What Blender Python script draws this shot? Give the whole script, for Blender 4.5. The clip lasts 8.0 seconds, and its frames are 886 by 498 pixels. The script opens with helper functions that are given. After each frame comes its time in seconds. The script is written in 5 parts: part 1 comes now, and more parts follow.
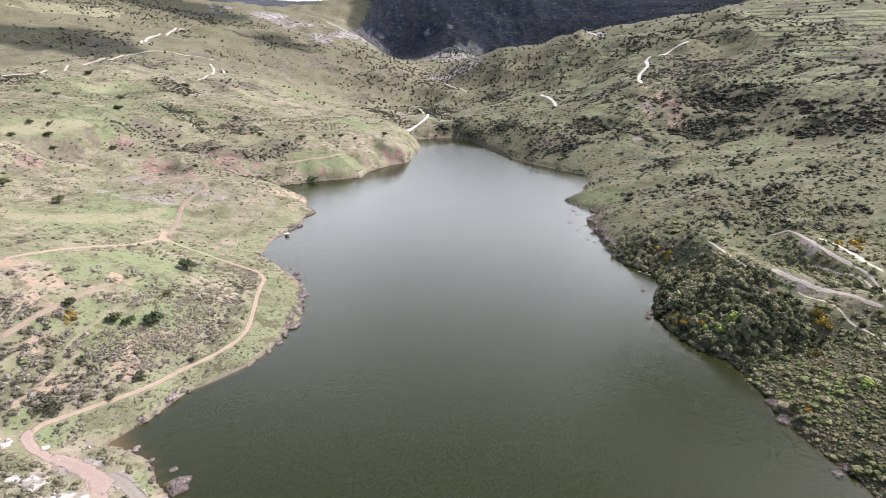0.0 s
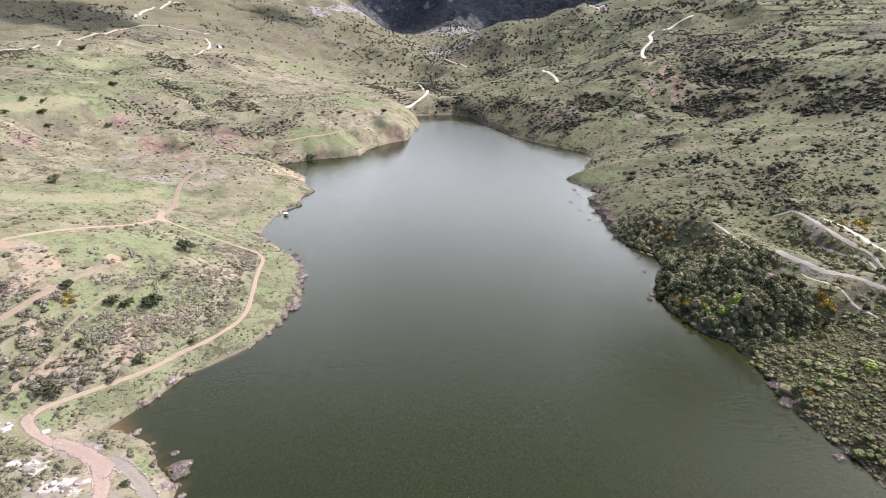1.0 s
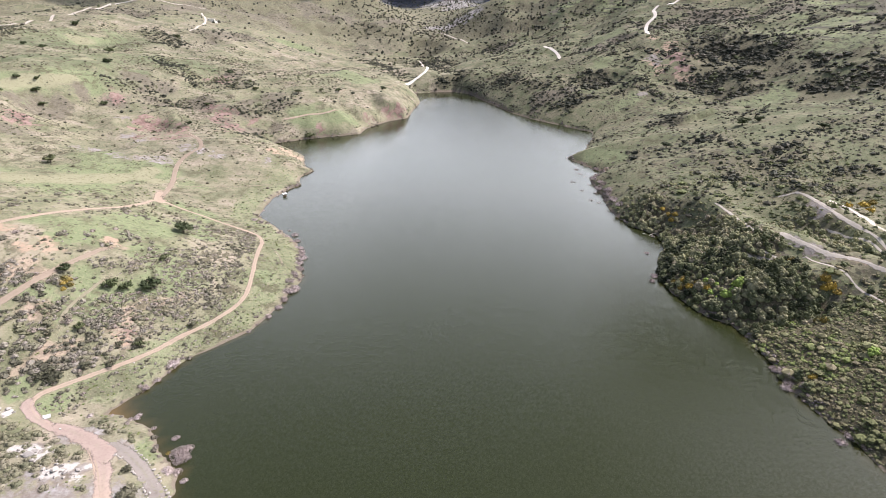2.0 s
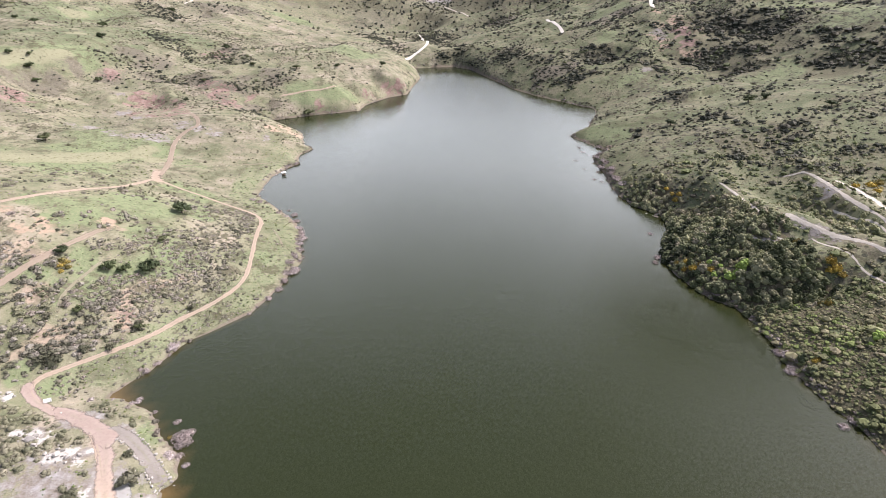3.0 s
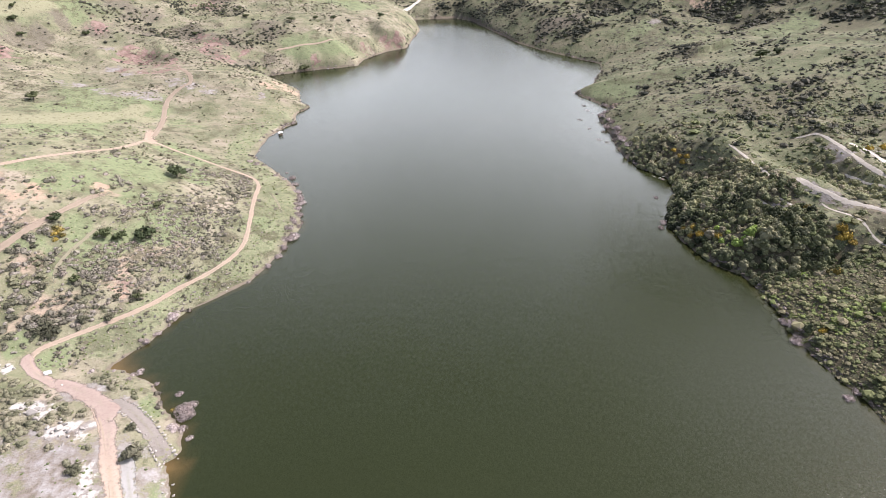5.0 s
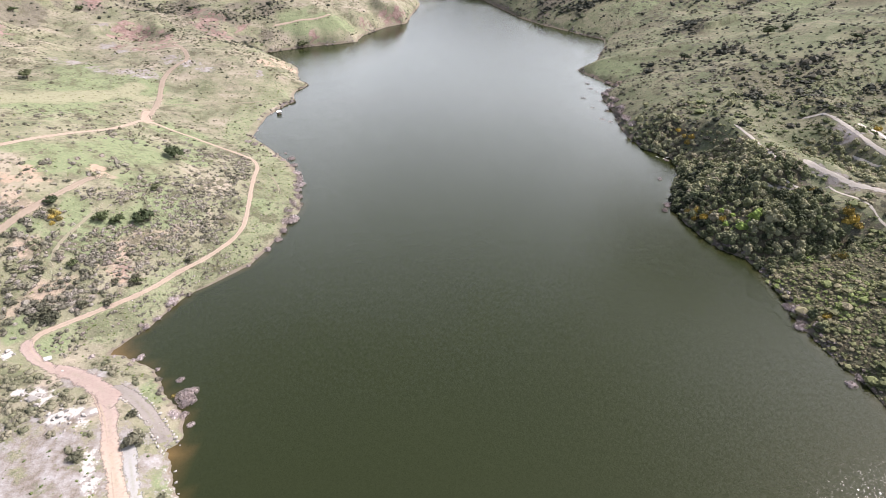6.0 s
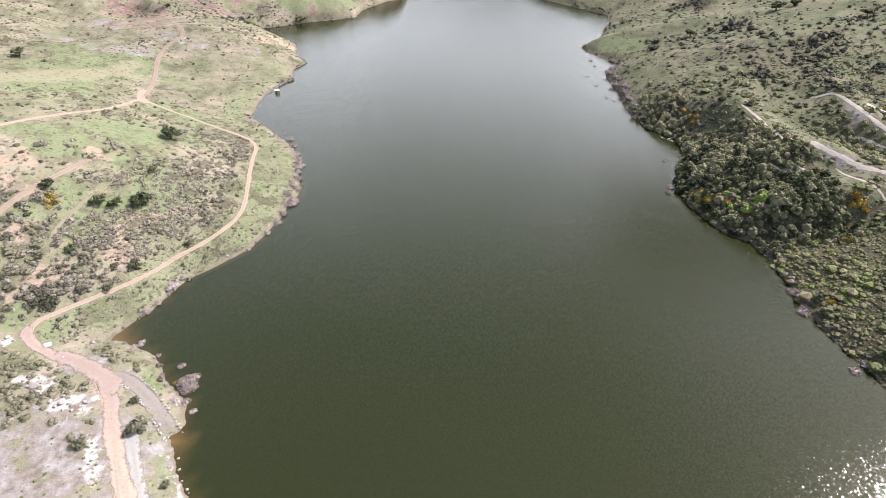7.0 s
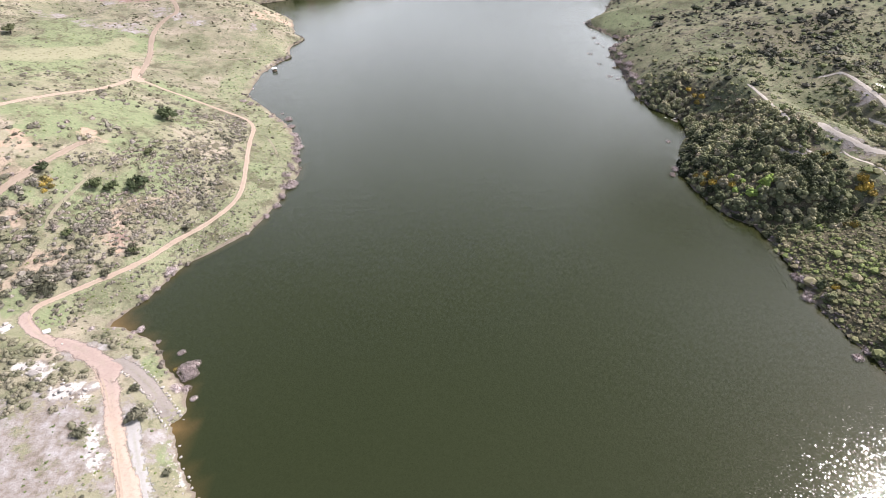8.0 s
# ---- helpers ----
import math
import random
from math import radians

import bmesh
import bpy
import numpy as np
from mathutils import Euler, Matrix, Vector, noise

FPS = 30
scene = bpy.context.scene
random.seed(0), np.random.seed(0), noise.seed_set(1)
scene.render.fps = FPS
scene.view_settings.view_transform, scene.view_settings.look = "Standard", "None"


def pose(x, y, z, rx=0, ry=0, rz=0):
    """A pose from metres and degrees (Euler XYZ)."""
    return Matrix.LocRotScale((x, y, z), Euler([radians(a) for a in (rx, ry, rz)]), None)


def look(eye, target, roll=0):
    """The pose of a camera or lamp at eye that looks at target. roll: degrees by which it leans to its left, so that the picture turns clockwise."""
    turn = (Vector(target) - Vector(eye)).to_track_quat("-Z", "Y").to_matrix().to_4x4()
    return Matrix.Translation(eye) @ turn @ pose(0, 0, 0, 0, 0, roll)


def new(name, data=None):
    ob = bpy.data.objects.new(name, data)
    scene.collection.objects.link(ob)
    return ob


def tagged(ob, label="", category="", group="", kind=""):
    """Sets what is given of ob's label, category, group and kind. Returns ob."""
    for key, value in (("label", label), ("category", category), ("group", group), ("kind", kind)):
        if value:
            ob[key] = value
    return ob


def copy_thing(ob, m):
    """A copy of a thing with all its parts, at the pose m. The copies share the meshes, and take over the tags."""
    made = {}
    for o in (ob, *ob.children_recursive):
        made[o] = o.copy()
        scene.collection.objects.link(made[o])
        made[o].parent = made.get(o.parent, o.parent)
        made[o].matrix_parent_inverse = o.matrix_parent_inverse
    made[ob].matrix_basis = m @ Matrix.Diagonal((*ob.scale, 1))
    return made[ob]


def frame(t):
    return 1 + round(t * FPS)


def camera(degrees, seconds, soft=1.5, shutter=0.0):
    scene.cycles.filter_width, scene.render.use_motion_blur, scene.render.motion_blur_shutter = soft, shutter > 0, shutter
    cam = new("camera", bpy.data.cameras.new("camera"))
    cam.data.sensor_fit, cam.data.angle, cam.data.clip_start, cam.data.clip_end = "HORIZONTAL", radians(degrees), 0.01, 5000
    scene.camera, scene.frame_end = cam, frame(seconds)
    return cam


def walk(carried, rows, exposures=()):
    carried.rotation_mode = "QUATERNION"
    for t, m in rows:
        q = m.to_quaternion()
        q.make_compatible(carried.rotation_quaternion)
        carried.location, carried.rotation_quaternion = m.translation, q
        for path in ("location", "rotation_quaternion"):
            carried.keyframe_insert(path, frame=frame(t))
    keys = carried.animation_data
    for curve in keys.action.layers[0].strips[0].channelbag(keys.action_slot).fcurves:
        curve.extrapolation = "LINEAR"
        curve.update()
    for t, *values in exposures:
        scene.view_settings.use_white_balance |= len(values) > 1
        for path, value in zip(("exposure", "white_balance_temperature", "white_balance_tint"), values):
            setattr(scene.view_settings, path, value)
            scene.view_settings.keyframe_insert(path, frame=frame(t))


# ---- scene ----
cam = camera(77.0, 8.0, 0.8)
# seconds, x, y, z, yaw, pitch, lean
ROWS = [
    (0.0, 0.00, 0.00, 90.00, 0.000, -19.862, -0.615),
    (0.5, -0.15, 1.15, 90.29, 0.011, -20.957, -0.621),
    (1.0, -0.38, 2.44, 90.67, -0.012, -22.236, -0.620),
    (1.5, -0.49, 3.57, 91.05, -0.013, -23.350, -0.643),
    (3.0, -1.10, 7.33, 92.08, 0.022, -26.981, -0.643),
    (3.5, -1.29, 8.50, 92.38, 0.005, -28.079, -0.642),
    (4.0, -1.44, 9.72, 92.84, -0.009, -29.317, -0.629),
    (4.5, -1.67, 10.92, 93.21, 0.001, -30.456, -0.681),
    (6.0, -2.18, 14.53, 94.31, 0.093, -33.975, -0.718),
    (6.5, -2.32, 15.77, 94.72, 0.160, -35.161, -0.771),
    (7.0, -2.67, 16.95, 95.01, 0.120, -36.336, -0.752),
    (7.5, -2.79, 18.26, 95.37, 0.132, -37.544, -0.751),
    (8.0, -2.93, 19.44, 95.68, 0.145, -38.713, -0.775),
]
walk(cam, [(t, pose(x, y, z, 90 + pitch, 0, yaw) @ pose(0, 0, 0, 0, 0, lean)) for t, x, y, z, yaw, pitch, lean in ROWS], [(0.0, 0.47, 6430, 21), (8.0, 0.61, 6430, 21)])

# ---- light: high spring sun from ahead on the right, pale sky ----
SUN_ELEVATION, SUN_AZIMUTH = 46.5, 62.5
world = bpy.data.worlds.new("sky")
scene.world = world
world.use_nodes = True
wn, wl = world.node_tree.nodes, world.node_tree.links
sky = wn.new("ShaderNodeTexSky")
sky.sky_type, sky.sun_disc = "NISHITA", False
sky.sun_elevation, sky.sun_rotation = radians(SUN_ELEVATION), radians(SUN_AZIMUTH)
sky.air_density, sky.dust_density, sky.ozone_density = 1.2, 2.0, 1.0
# broken high cloud, so that the sky is more white than blue
cloud_place = wn.new("ShaderNodeTexCoord")
cloud_noise = wn.new("ShaderNodeTexNoise")
cloud_noise.inputs["Scale"].default_value, cloud_noise.inputs["Detail"].default_value = 2.2, 6.0
cloud_ramp = wn.new("ShaderNodeValToRGB")
cloud_ramp.color_ramp.elements[0].position, cloud_ramp.color_ramp.elements[1].position = 0.40, 0.66
cloud_ramp.color_ramp.elements[1].color = (0.36, 0.36, 0.36, 1.0)
cloud_mix = wn.new("ShaderNodeMix")
cloud_mix.data_type = "RGBA"
cloud_mix.inputs[7].default_value = (14.0, 14.4, 15.2, 1.0)
wl.new(cloud_place.outputs["Generated"], cloud_noise.inputs["Vector"])
wl.new(cloud_noise.outputs["Fac"], cloud_ramp.inputs["Fac"])
# the cloud stands closer together towards the horizon
cloud_up = wn.new("ShaderNodeSeparateXYZ")
cloud_low = wn.new("ShaderNodeMapRange")
cloud_low.inputs["From Min"].default_value, cloud_low.inputs["From Max"].default_value = 0.83, 0.10
cloud_low.interpolation_type = "SMOOTHSTEP"
cloud_share = wn.new("ShaderNodeMath")
cloud_share.operation, cloud_share.use_clamp = "MULTIPLY_ADD", True
cloud_share.inputs[2].default_value = 0.03
wl.new(cloud_place.outputs["Generated"], cloud_up.inputs[0])
wl.new(cloud_up.outputs["Z"], cloud_low.inputs["Value"])
cloud_sum = wn.new("ShaderNodeMath")
cloud_sum.operation, cloud_sum.use_clamp = "ADD", True
cloud_sum.inputs[1].default_value = 0.60
wl.new(cloud_ramp.outputs["Color"], cloud_sum.inputs[0])
wl.new(cloud_sum.outputs[0], cloud_share.inputs[0])
wl.new(cloud_low.outputs[0], cloud_share.inputs[1])
wl.new(cloud_share.outputs[0], cloud_mix.inputs[0])
wl.new(sky.outputs["Color"], cloud_mix.inputs[6])
# cloud is brighter towards the sun
cloud_dot = wn.new("ShaderNodeVectorMath")
cloud_dot.operation = "DOT_PRODUCT"
cloud_dot.inputs[1].default_value = (math.sin(radians(SUN_AZIMUTH)) * 0.8, math.cos(radians(SUN_AZIMUTH)) * 0.8, 0.6)
cloud_glow = wn.new("ShaderNodeValToRGB")
cloud_glow.color_ramp.elements[0].position, cloud_glow.color_ramp.elements[0].color = 0.0, (0.082, 0.088, 0.102, 1.0)
cloud_glow.color_ramp.elements[1].position, cloud_glow.color_ramp.elements[1].color = 0.80, (0.92, 0.92, 0.92, 1.0)
glow_mid = cloud_glow.color_ramp.elements.new(0.26)
glow_mid.color = (0.60, 0.605, 0.62, 1.0)
glow_near = cloud_glow.color_ramp.elements.new(0.98)
glow_near.color = (1.5, 1.48, 1.44, 1.0)
cloud_lit = wn.new("ShaderNodeMix")
cloud_lit.data_type, cloud_lit.blend_type = "RGBA", "MULTIPLY"
cloud_lit.inputs[0].default_value = 1.0
cloud_lit.inputs[6].default_value = (49.0, 53.0, 53.5, 1.0)
wl.new(cloud_place.outputs["Generated"], cloud_dot.inputs[0])
wl.new(cloud_dot.outputs["Value"], cloud_glow.inputs["Fac"])
wl.new(cloud_glow.outputs["Color"], cloud_lit.inputs[7])
wl.new(cloud_lit.outputs[2], cloud_mix.inputs[7])
wl.new(cloud_mix.outputs[2], wn["Background"].inputs["Color"])
wn["Background"].inputs["Strength"].default_value = 0.075

sun = new("sun", bpy.data.lights.new("sun", "SUN"))
sun.data.energy, sun.data.angle, sun.data.color = 5.0, radians(0.53), (1.0, 0.96, 0.895)
sun_way = Vector((math.sin(radians(SUN_AZIMUTH)) * math.cos(radians(SUN_ELEVATION)), math.cos(radians(SUN_AZIMUTH)) * math.cos(radians(SUN_ELEVATION)), math.sin(radians(SUN_ELEVATION))))
sun.matrix_world = look(sun_way * 3000, (0, 0, 0))

# ---- the lie of the land: lake outline, hills and hollows ----
LEFT_SHORE = [
    (-28, 592), (-21, 535), (-29, 463), (-43, 452), (-58, 426), (-60, 408), (-82, 400), (-106, 388),
    (-116, 382), (-88, 347), (-80, 322), (-74, 315), (-79, 306), (-77, 289), (-86, 268), (-85, 243),
    (-69, 225), (-56, 205), (-51, 180), (-54, 164), (-59, 147), (-71, 134), (-77, 121), (-85, 110),
    (-79, 110), (-70, 106), (-63, 98), (-57, 92), (-56, 86), (-58, 84), (-53, 78), (-48, 69),
    (-40, 50), (-30, 10), (-20, -60),
]
RIGHT_SHORE = [
    (11, 597), (28, 581), (46, 522), (60, 478), (73, 453), (91, 427), (108, 406), (106, 393),
    (92, 357), (76, 336), (81, 325), (89, 306), (79, 291), (79, 262), (77, 250), (78, 239),
    (80, 229), (85, 222), (88, 215), (88, 206), (86, 200), (81, 196), (78, 188), (76, 178),
    (75, 169), (78, 160), (82, 153), (86, 148), (87, 141), (88, 136), (88, 128), (87, 122),
    (88, 112), (89, 104), (90, 97), (92, 90), (95, 50), (98, 0), (100, -60),
]
# hills and hollows: x, y, height, radius
MOUNTAINS = [
    (-450, 2250, 51.5, 1500), (-1800, 3600, 68.1, 1500), (900, 3600, 67.7, 1500), (2250, 2250, 64.9, 1500), (-3150, 2250, 48.6, 1500), (-450, 3600, 67.6, 1500),
    (2250, 3600, 49.1, 1500), (-3150, 3600, 43.7, 1500), (-3150, 900, 47.4, 1500), (2250, -1800, 43.9, 1500), (1260, 1980, 31.3, 800), (-900, 4140, 75.7, 800),
    (-180, 4140, 73.4, 800), (-1620, 4140, 62.6, 800), (-180, 2700, -79.6, 800), (-1620, 1260, 57, 800), (540, 4140, 56.1, 800), (-1620, 3420, 44, 800),
    (-900, 2700, -81, 800), (-1620, 1980, 48.4, 800), (1980, 540, 45.5, 800), (1260, 2700, 40.2, 800), (-2340, 3420, 38.8, 800), (424, 2314, 125.7, 420),
    (46, 1558, -35.6, 420), (-332, 2314, -78.2, 420), (424, 1558, -84, 420), (-1088, 1936, 66.7, 420), (46, 2314, 107.7, 420), (-710, 2314, -83.5, 420),
    (-1088, 2314, 68.4, 420), (46, 1936, 60.6, 420), (1180, 1558, 27.3, 420), (802, 2314, 38.7, 420), (-1466, 2314, 68.8, 420), (1180, 1180, 46.3, 420),
    (-1466, 1936, 50.7, 420), (-270, 1900, 75, 210), (-70, 2150, 40, 260),
]
SPURS = [
    (-14, 196, -39.6, 220), (-14, 790, -8.6, 220), (-608, 988, 6.8, 220), (580, 790, 21.3, 220), (-608, 1384, 42.8, 220), (184, 988, 26.4, 220),
    (-410, 988, -11.3, 220), (382, -2, 10.5, 220), (-410, 592, -6.9, 220), (-806, 988, 35.7, 220), (580, 988, 38.3, 220), (-212, 1384, 26.6, 220),
]
HOLLOWS = [
    (184, 1384, -41.8, 220), (-14, -200, -17.6, 220), (72, 772, -48.5, 120), (180, 556, -2.1, 120), (-144, 556, -24.2, 120), (-144, 880, -31.1, 120),
    (-684, 880, 16.9, 120), (72, 880, 28.5, 120), (-36, 772, -23.1, 120), (504, 16, 14.9, 120), (-468, -92, 10, 120), (-36, 880, -19.2, 120),
    (180, 448, -16.8, 120),
]
KNOLLS = [
    (147, 178, -10, 70), (-168, 367, -7.7, 70), (210, 367, -12.3, 70), (-231, -11, -5.1, 70), (-96, 43, -2.5, 45), (188, 286, 6.6, 45),
    (66, 205, 11.8, 45), (-96, 246, -12.5, 45), (106, 326, -6, 45),
]
DIPS = [
    (309, 408, 11, 45), (-258, 408, 15.6, 45), (-218, 367, -16.6, 45), (-177, 286, -5.2, 45), (-136, 164, 13.4, 45), (-136, 84, -9.7, 45),
    (147, 124, 1.9, 45), (-136, 2, 4.2, 45), (-56, 164, -8.9, 45),
]
LAKE = np.array(LEFT_SHORE[::-1] + RIGHT_SHORE, float)


def lattice(ix, iy, seed):
    n = (ix.astype(np.int64) * 374761393 + iy.astype(np.int64) * 668265263 + seed * 974711) & 0x7FFFFFFF
    n = ((n ^ (n >> 13)) * 1274126177) & 0x7FFFFFFF
    return ((n ^ (n >> 16)) & 0xFFFF) / 32767.5 - 1.0


def grain(x, y, size, seed=0, octaves=3):
    """Smooth noise of about -1 to 1 with features of that size in metres."""
    total, amp, norm = 0.0, 1.0, 0.0
    for o in range(octaves):
        u, v = x / size + 17.3 * o, y / size - 9.1 * o
        iu, iv = np.floor(u), np.floor(v)
        fu, fv = u - iu, v - iv
        fu, fv = fu * fu * (3 - 2 * fu), fv * fv * (3 - 2 * fv)
        a, b = lattice(iu, iv, seed + o), lattice(iu + 1, iv, seed + o)
        c, d = lattice(iu, iv + 1, seed + o), lattice(iu + 1, iv + 1, seed + o)
        total = total + amp * ((a * (1 - fu) + b * fu) * (1 - fv) + (c * (1 - fu) + d * fu) * fv)
        norm, amp, size = norm + amp, amp * 0.5, size * 0.5
    return total / norm * 1.6


def smooth(lo, hi, v):
    t = np.clip((v - lo) / (hi - lo), 0, 1)
    return t * t * (3 - 2 * t)


def shore_distance(x, y):
    """Metres from the waterline, negative over the lake."""
    x, y = np.asarray(x, float), np.asarray(y, float)
    best, inside = np.full(x.shape, 1e18), np.zeros(x.shape, bool)
    for a, b in zip(LAKE, np.roll(LAKE, -1, 0)):
        d = b - a
        t = np.clip(((x - a[0]) * d[0] + (y - a[1]) * d[1]) / (d @ d), 0, 1)
        best = np.minimum(best, (x - a[0] - t * d[0]) ** 2 + (y - a[1] - t * d[1]) ** 2)
        inside ^= ((a[1] > y) != (b[1] > y)) & (x < (b[0] - a[0]) * (y - a[1]) / (b[1] - a[1] + 1e-12) + a[0])
    d = np.sqrt(best)
    d = np.where(inside, -d, d)
    return d + 1.1 * grain(x, y, 9.0, 3) * np.exp(-(d / 14) ** 2) * smooth(700, 200, y)


def line_distance(x, y, line):
    best = np.full(np.shape(x), 1e18)
    for (ax, ay), (bx, by) in zip(line, line[1:]):
        dx, dy = bx - ax, by - ay
        t = np.clip(((x - ax) * dx + (y - ay) * dy) / (dx * dx + dy * dy + 1e-9), 0, 1)
        best = np.minimum(best, (x - ax - t * dx) ** 2 + (y - ay - t * dy) ** 2)
    return np.sqrt(best)


# low earth banks facing the lake: two ends and height
SCARPS = [(-50, 458, -22, 468, 6.0), (-62, 430, -48, 446, 2.5), (-96, 396, -68, 405, 2.2), (-188, 374, -162, 362, 0.9), (-163, 400, -141, 403, 1.2), (150, 352, 176, 366, 4.0), (190, 500, 205, 486, 2.5)]


def scarp_rise(x, y):
    z = 0.0
    for ax, ay, bx, by, h in SCARPS:
        dx, dy = bx - ax, by - ay
        long = math.hypot(dx, dy)
        u, s = ((x - ax) * dx + (y - ay) * dy) / long ** 2, (-(x - ax) * dy + (y - ay) * dx) / long
        s = s + 1.2 * grain(x, y, 6, 13)
        z = z + h * (smooth(-1.6, 0.8, s) - smooth(1, 26, s)) * smooth(-0.15, 0.2, u) * smooth(1.15, 0.8, u)
    return z


# the stream bed above the lake's head: x, y and height
VALLEY = [(11, 598, 3), (7, 690, 19), (3, 860, 31), (-20, 1080, 46), (-55, 1349, 58), (-123, 1645, 72)]


def carve(x, y, z):
    """The land with the valley cut into it, wider further up."""
    best, bed = np.full(np.shape(x), 1e18), np.zeros(np.shape(x))
    for (ax, ay, az), (bx, by, bz) in zip(VALLEY, VALLEY[1:]):
        dx, dy = bx - ax, by - ay
        t = np.clip(((x - ax) * dx + (y - ay) * dy) / (dx * dx + dy * dy), 0, 1)
        d = (x - ax - t * dx) ** 2 + (y - ay - t * dy) ** 2
        bed, best = np.where(d < best, az + (bz - az) * t, bed), np.minimum(d, best)
    half = 26 + 0.10 * np.clip(y - 600, 0, 900)
    return z - np.maximum(z - bed, 0) * np.exp(-best / (half * half)) * smooth(600, 660, y)


# spurs and gullies of the wooded bank: rise in metres, half width and line
BANK_RELIEF = [
    (3.2, 6.5, [(107, 216), (109, 204), (108, 188), (104, 176)]),
    (2.6, 5.5, [(113, 182), (118, 170), (124, 160), (132, 150)]),
    (3.6, 7.0, [(139, 220), (140, 204), (138, 186), (139, 168)]),
    (3.4, 7.0, [(86, 154), (98, 155), (110, 154), (121, 150)]),
    (-3.2, 5.0, [(84, 140), (96, 142), (111, 143), (122, 148)]),
    (-2.2, 4.5, [(88, 213), (96, 206), (99, 196)]),
    (-2.0, 5.0, [(122, 196), (126, 184), (130, 174)]),
    (2.0, 9.0, [(92, 226), (104, 224), (116, 226)]),
]


def bank_relief(x, y):
    z = 0.0
    for rise, half, line in BANK_RELIEF:
        z = z + rise * np.exp(-(line_distance(x + 1.6 * grain(x, y, 14, 61), y, line) / half) ** 2)
    return z


def height(x, y):
    x, y = np.asarray(x, float), np.asarray(y, float)
    d = shore_distance(x, y)
    rise = 0.0
    for hx, hy, h, r in MOUNTAINS + SPURS + HOLLOWS + KNOLLS + DIPS:
        rise = rise + h * np.exp(-((x - hx) ** 2 + (y - hy) ** 2) / (2 * r * r))
    rise = rise * (1 - np.exp(-np.maximum(d, 0) / (30 + 20 * smooth(330, 420, y) * smooth(20, 60, x))))
    away = np.hypot(x, y)
    crag = 1 - 2 * np.abs(grain(x, y, 420, 11, 4))
    rise = rise + 15 * crag * smooth(1250, 2000, away) + 9 * (1 - 2 * np.abs(grain(x, y, 150, 21, 3))) * smooth(380, 900, away) * (1 - 0.7 * smooth(-40, -140, x) * smooth(1250, 1050, away)) + 3.4 * (0.6 - 2 * np.abs(grain(x, y, 60, 27, 3))) * smooth(260, 420, away) * smooth(20, 70, d)
    rise = rise + smooth(4, 40, d) * (0.55 * grain(x, y, 22, 5) + 1.3 * grain(x, y, 70, 8) * smooth(30, 150, d))
    rise = rise + scarp_rise(x, y) * smooth(0.2, 2.0, d) + bank_relief(x, y) * smooth(1, 14, d)
    rise = carve(x, y, rise)
    land = np.maximum(rise, 0.10 * np.maximum(d, 0) / (1 + np.maximum(d, 0) / 40)) + 0.35 * smooth(0, 1.5, d)
    return np.where(d > 0, land, np.maximum(d * 0.22, -3.0))

# ---- tracks: width and line ----
TRACKS = {}
TRACKS["shore_road"] = (1.9, [(-53.9, 60.4), (-56.8, 64.5), (-58.9, 67.9), (-64, 76.7), (-68.2, 84), (-72.7, 91.3), (-77.9, 97.4), (-87, 103.3), (-94.3, 106.1), (-98.9, 109.3), (-99.3, 113.1), (-93.3, 119.4), (-86.6, 125.6), (-80.9, 132.1), (-77.2, 139.4), (-72.8, 144.7), (-68.0, 152.1), (-65.4, 160.4), (-65.4, 166.9), (-66.9, 177.1), (-69.0, 187.0), (-70.9, 198.0), (-71.8, 206.8), (-75.7, 213.8), (-81.7, 217.5), (-89.7, 221.8), (-98.1, 226.3), (-106.7, 231.2), (-114.6, 234.0), (-121.3, 236.7), (-127.5, 239.0), (-129.5, 238.5)])
TRACKS["west_road"] = (2.5, [(-122.9, 240.4), (-126.9, 237.6), (-127.2, 228.3), (-128.3, 217.8), (-129.3, 208.8), (-131.6, 199.5), (-133.6, 190.7), (-136.3, 179.9), (-139.8, 173.7), (-142.6, 168.0)])
TRACKS["fork_track"] = (3.2, [(-125.8, 237.7), (-128.8, 253.1), (-131.2, 264.8), (-136.0, 278.7), (-138.9, 291.1), (-138.6, 304.0), (-134.9, 314.4), (-144.5, 331.5), (-158.0, 350.0)])
TRACKS["grass_path"] = (1.2, [(-129.5, 257.9), (-118.8, 265.5), (-103.8, 271.8), (-91.8, 278.3), (-84.4, 285.4)])
TRACKS["spur_path"] = (1.0, [(-70.0, 205.1), (-64.6, 199.3), (-60.4, 191.1), (-58.0, 183.7)])
TRACKS["field_track"] = (2.6, [(-124.0, 130.0), (-120.0, 141.2), (-117.8, 147.9), (-116.0, 154.7), (-113.7, 160.3), (-111.6, 168.8), (-108.5, 172.2), (-104.6, 174.1)])
TRACKS["field_path"] = (1.3, [(-104.0, 129.0), (-104.5, 132.2), (-106.0, 136.8), (-106.1, 141.9), (-104.8, 149.8), (-104.3, 153.9), (-102.0, 162.0)])
TRACKS["fork_apron"] = (4.6, [(-122.0, 234.5), (-126.5, 238.5), (-128.5, 244.0), (-129.5, 250.0)])
TRACKS["junction"] = (6.0, [(-91.5, 105.5), (-87.3, 103.8), (-81.9, 101.2), (-77.4, 98.7), (-73.5, 95.5), (-71.5, 91.5)])
TRACKS["near_road"] = (4.2, [(-77.0, 98.0), (-73.5, 94.0), (-70.9, 90.7), (-68.2, 84.3), (-63.6, 76.8), (-59.8, 71.4), (-56.5, 66.5), (-51, 59)])
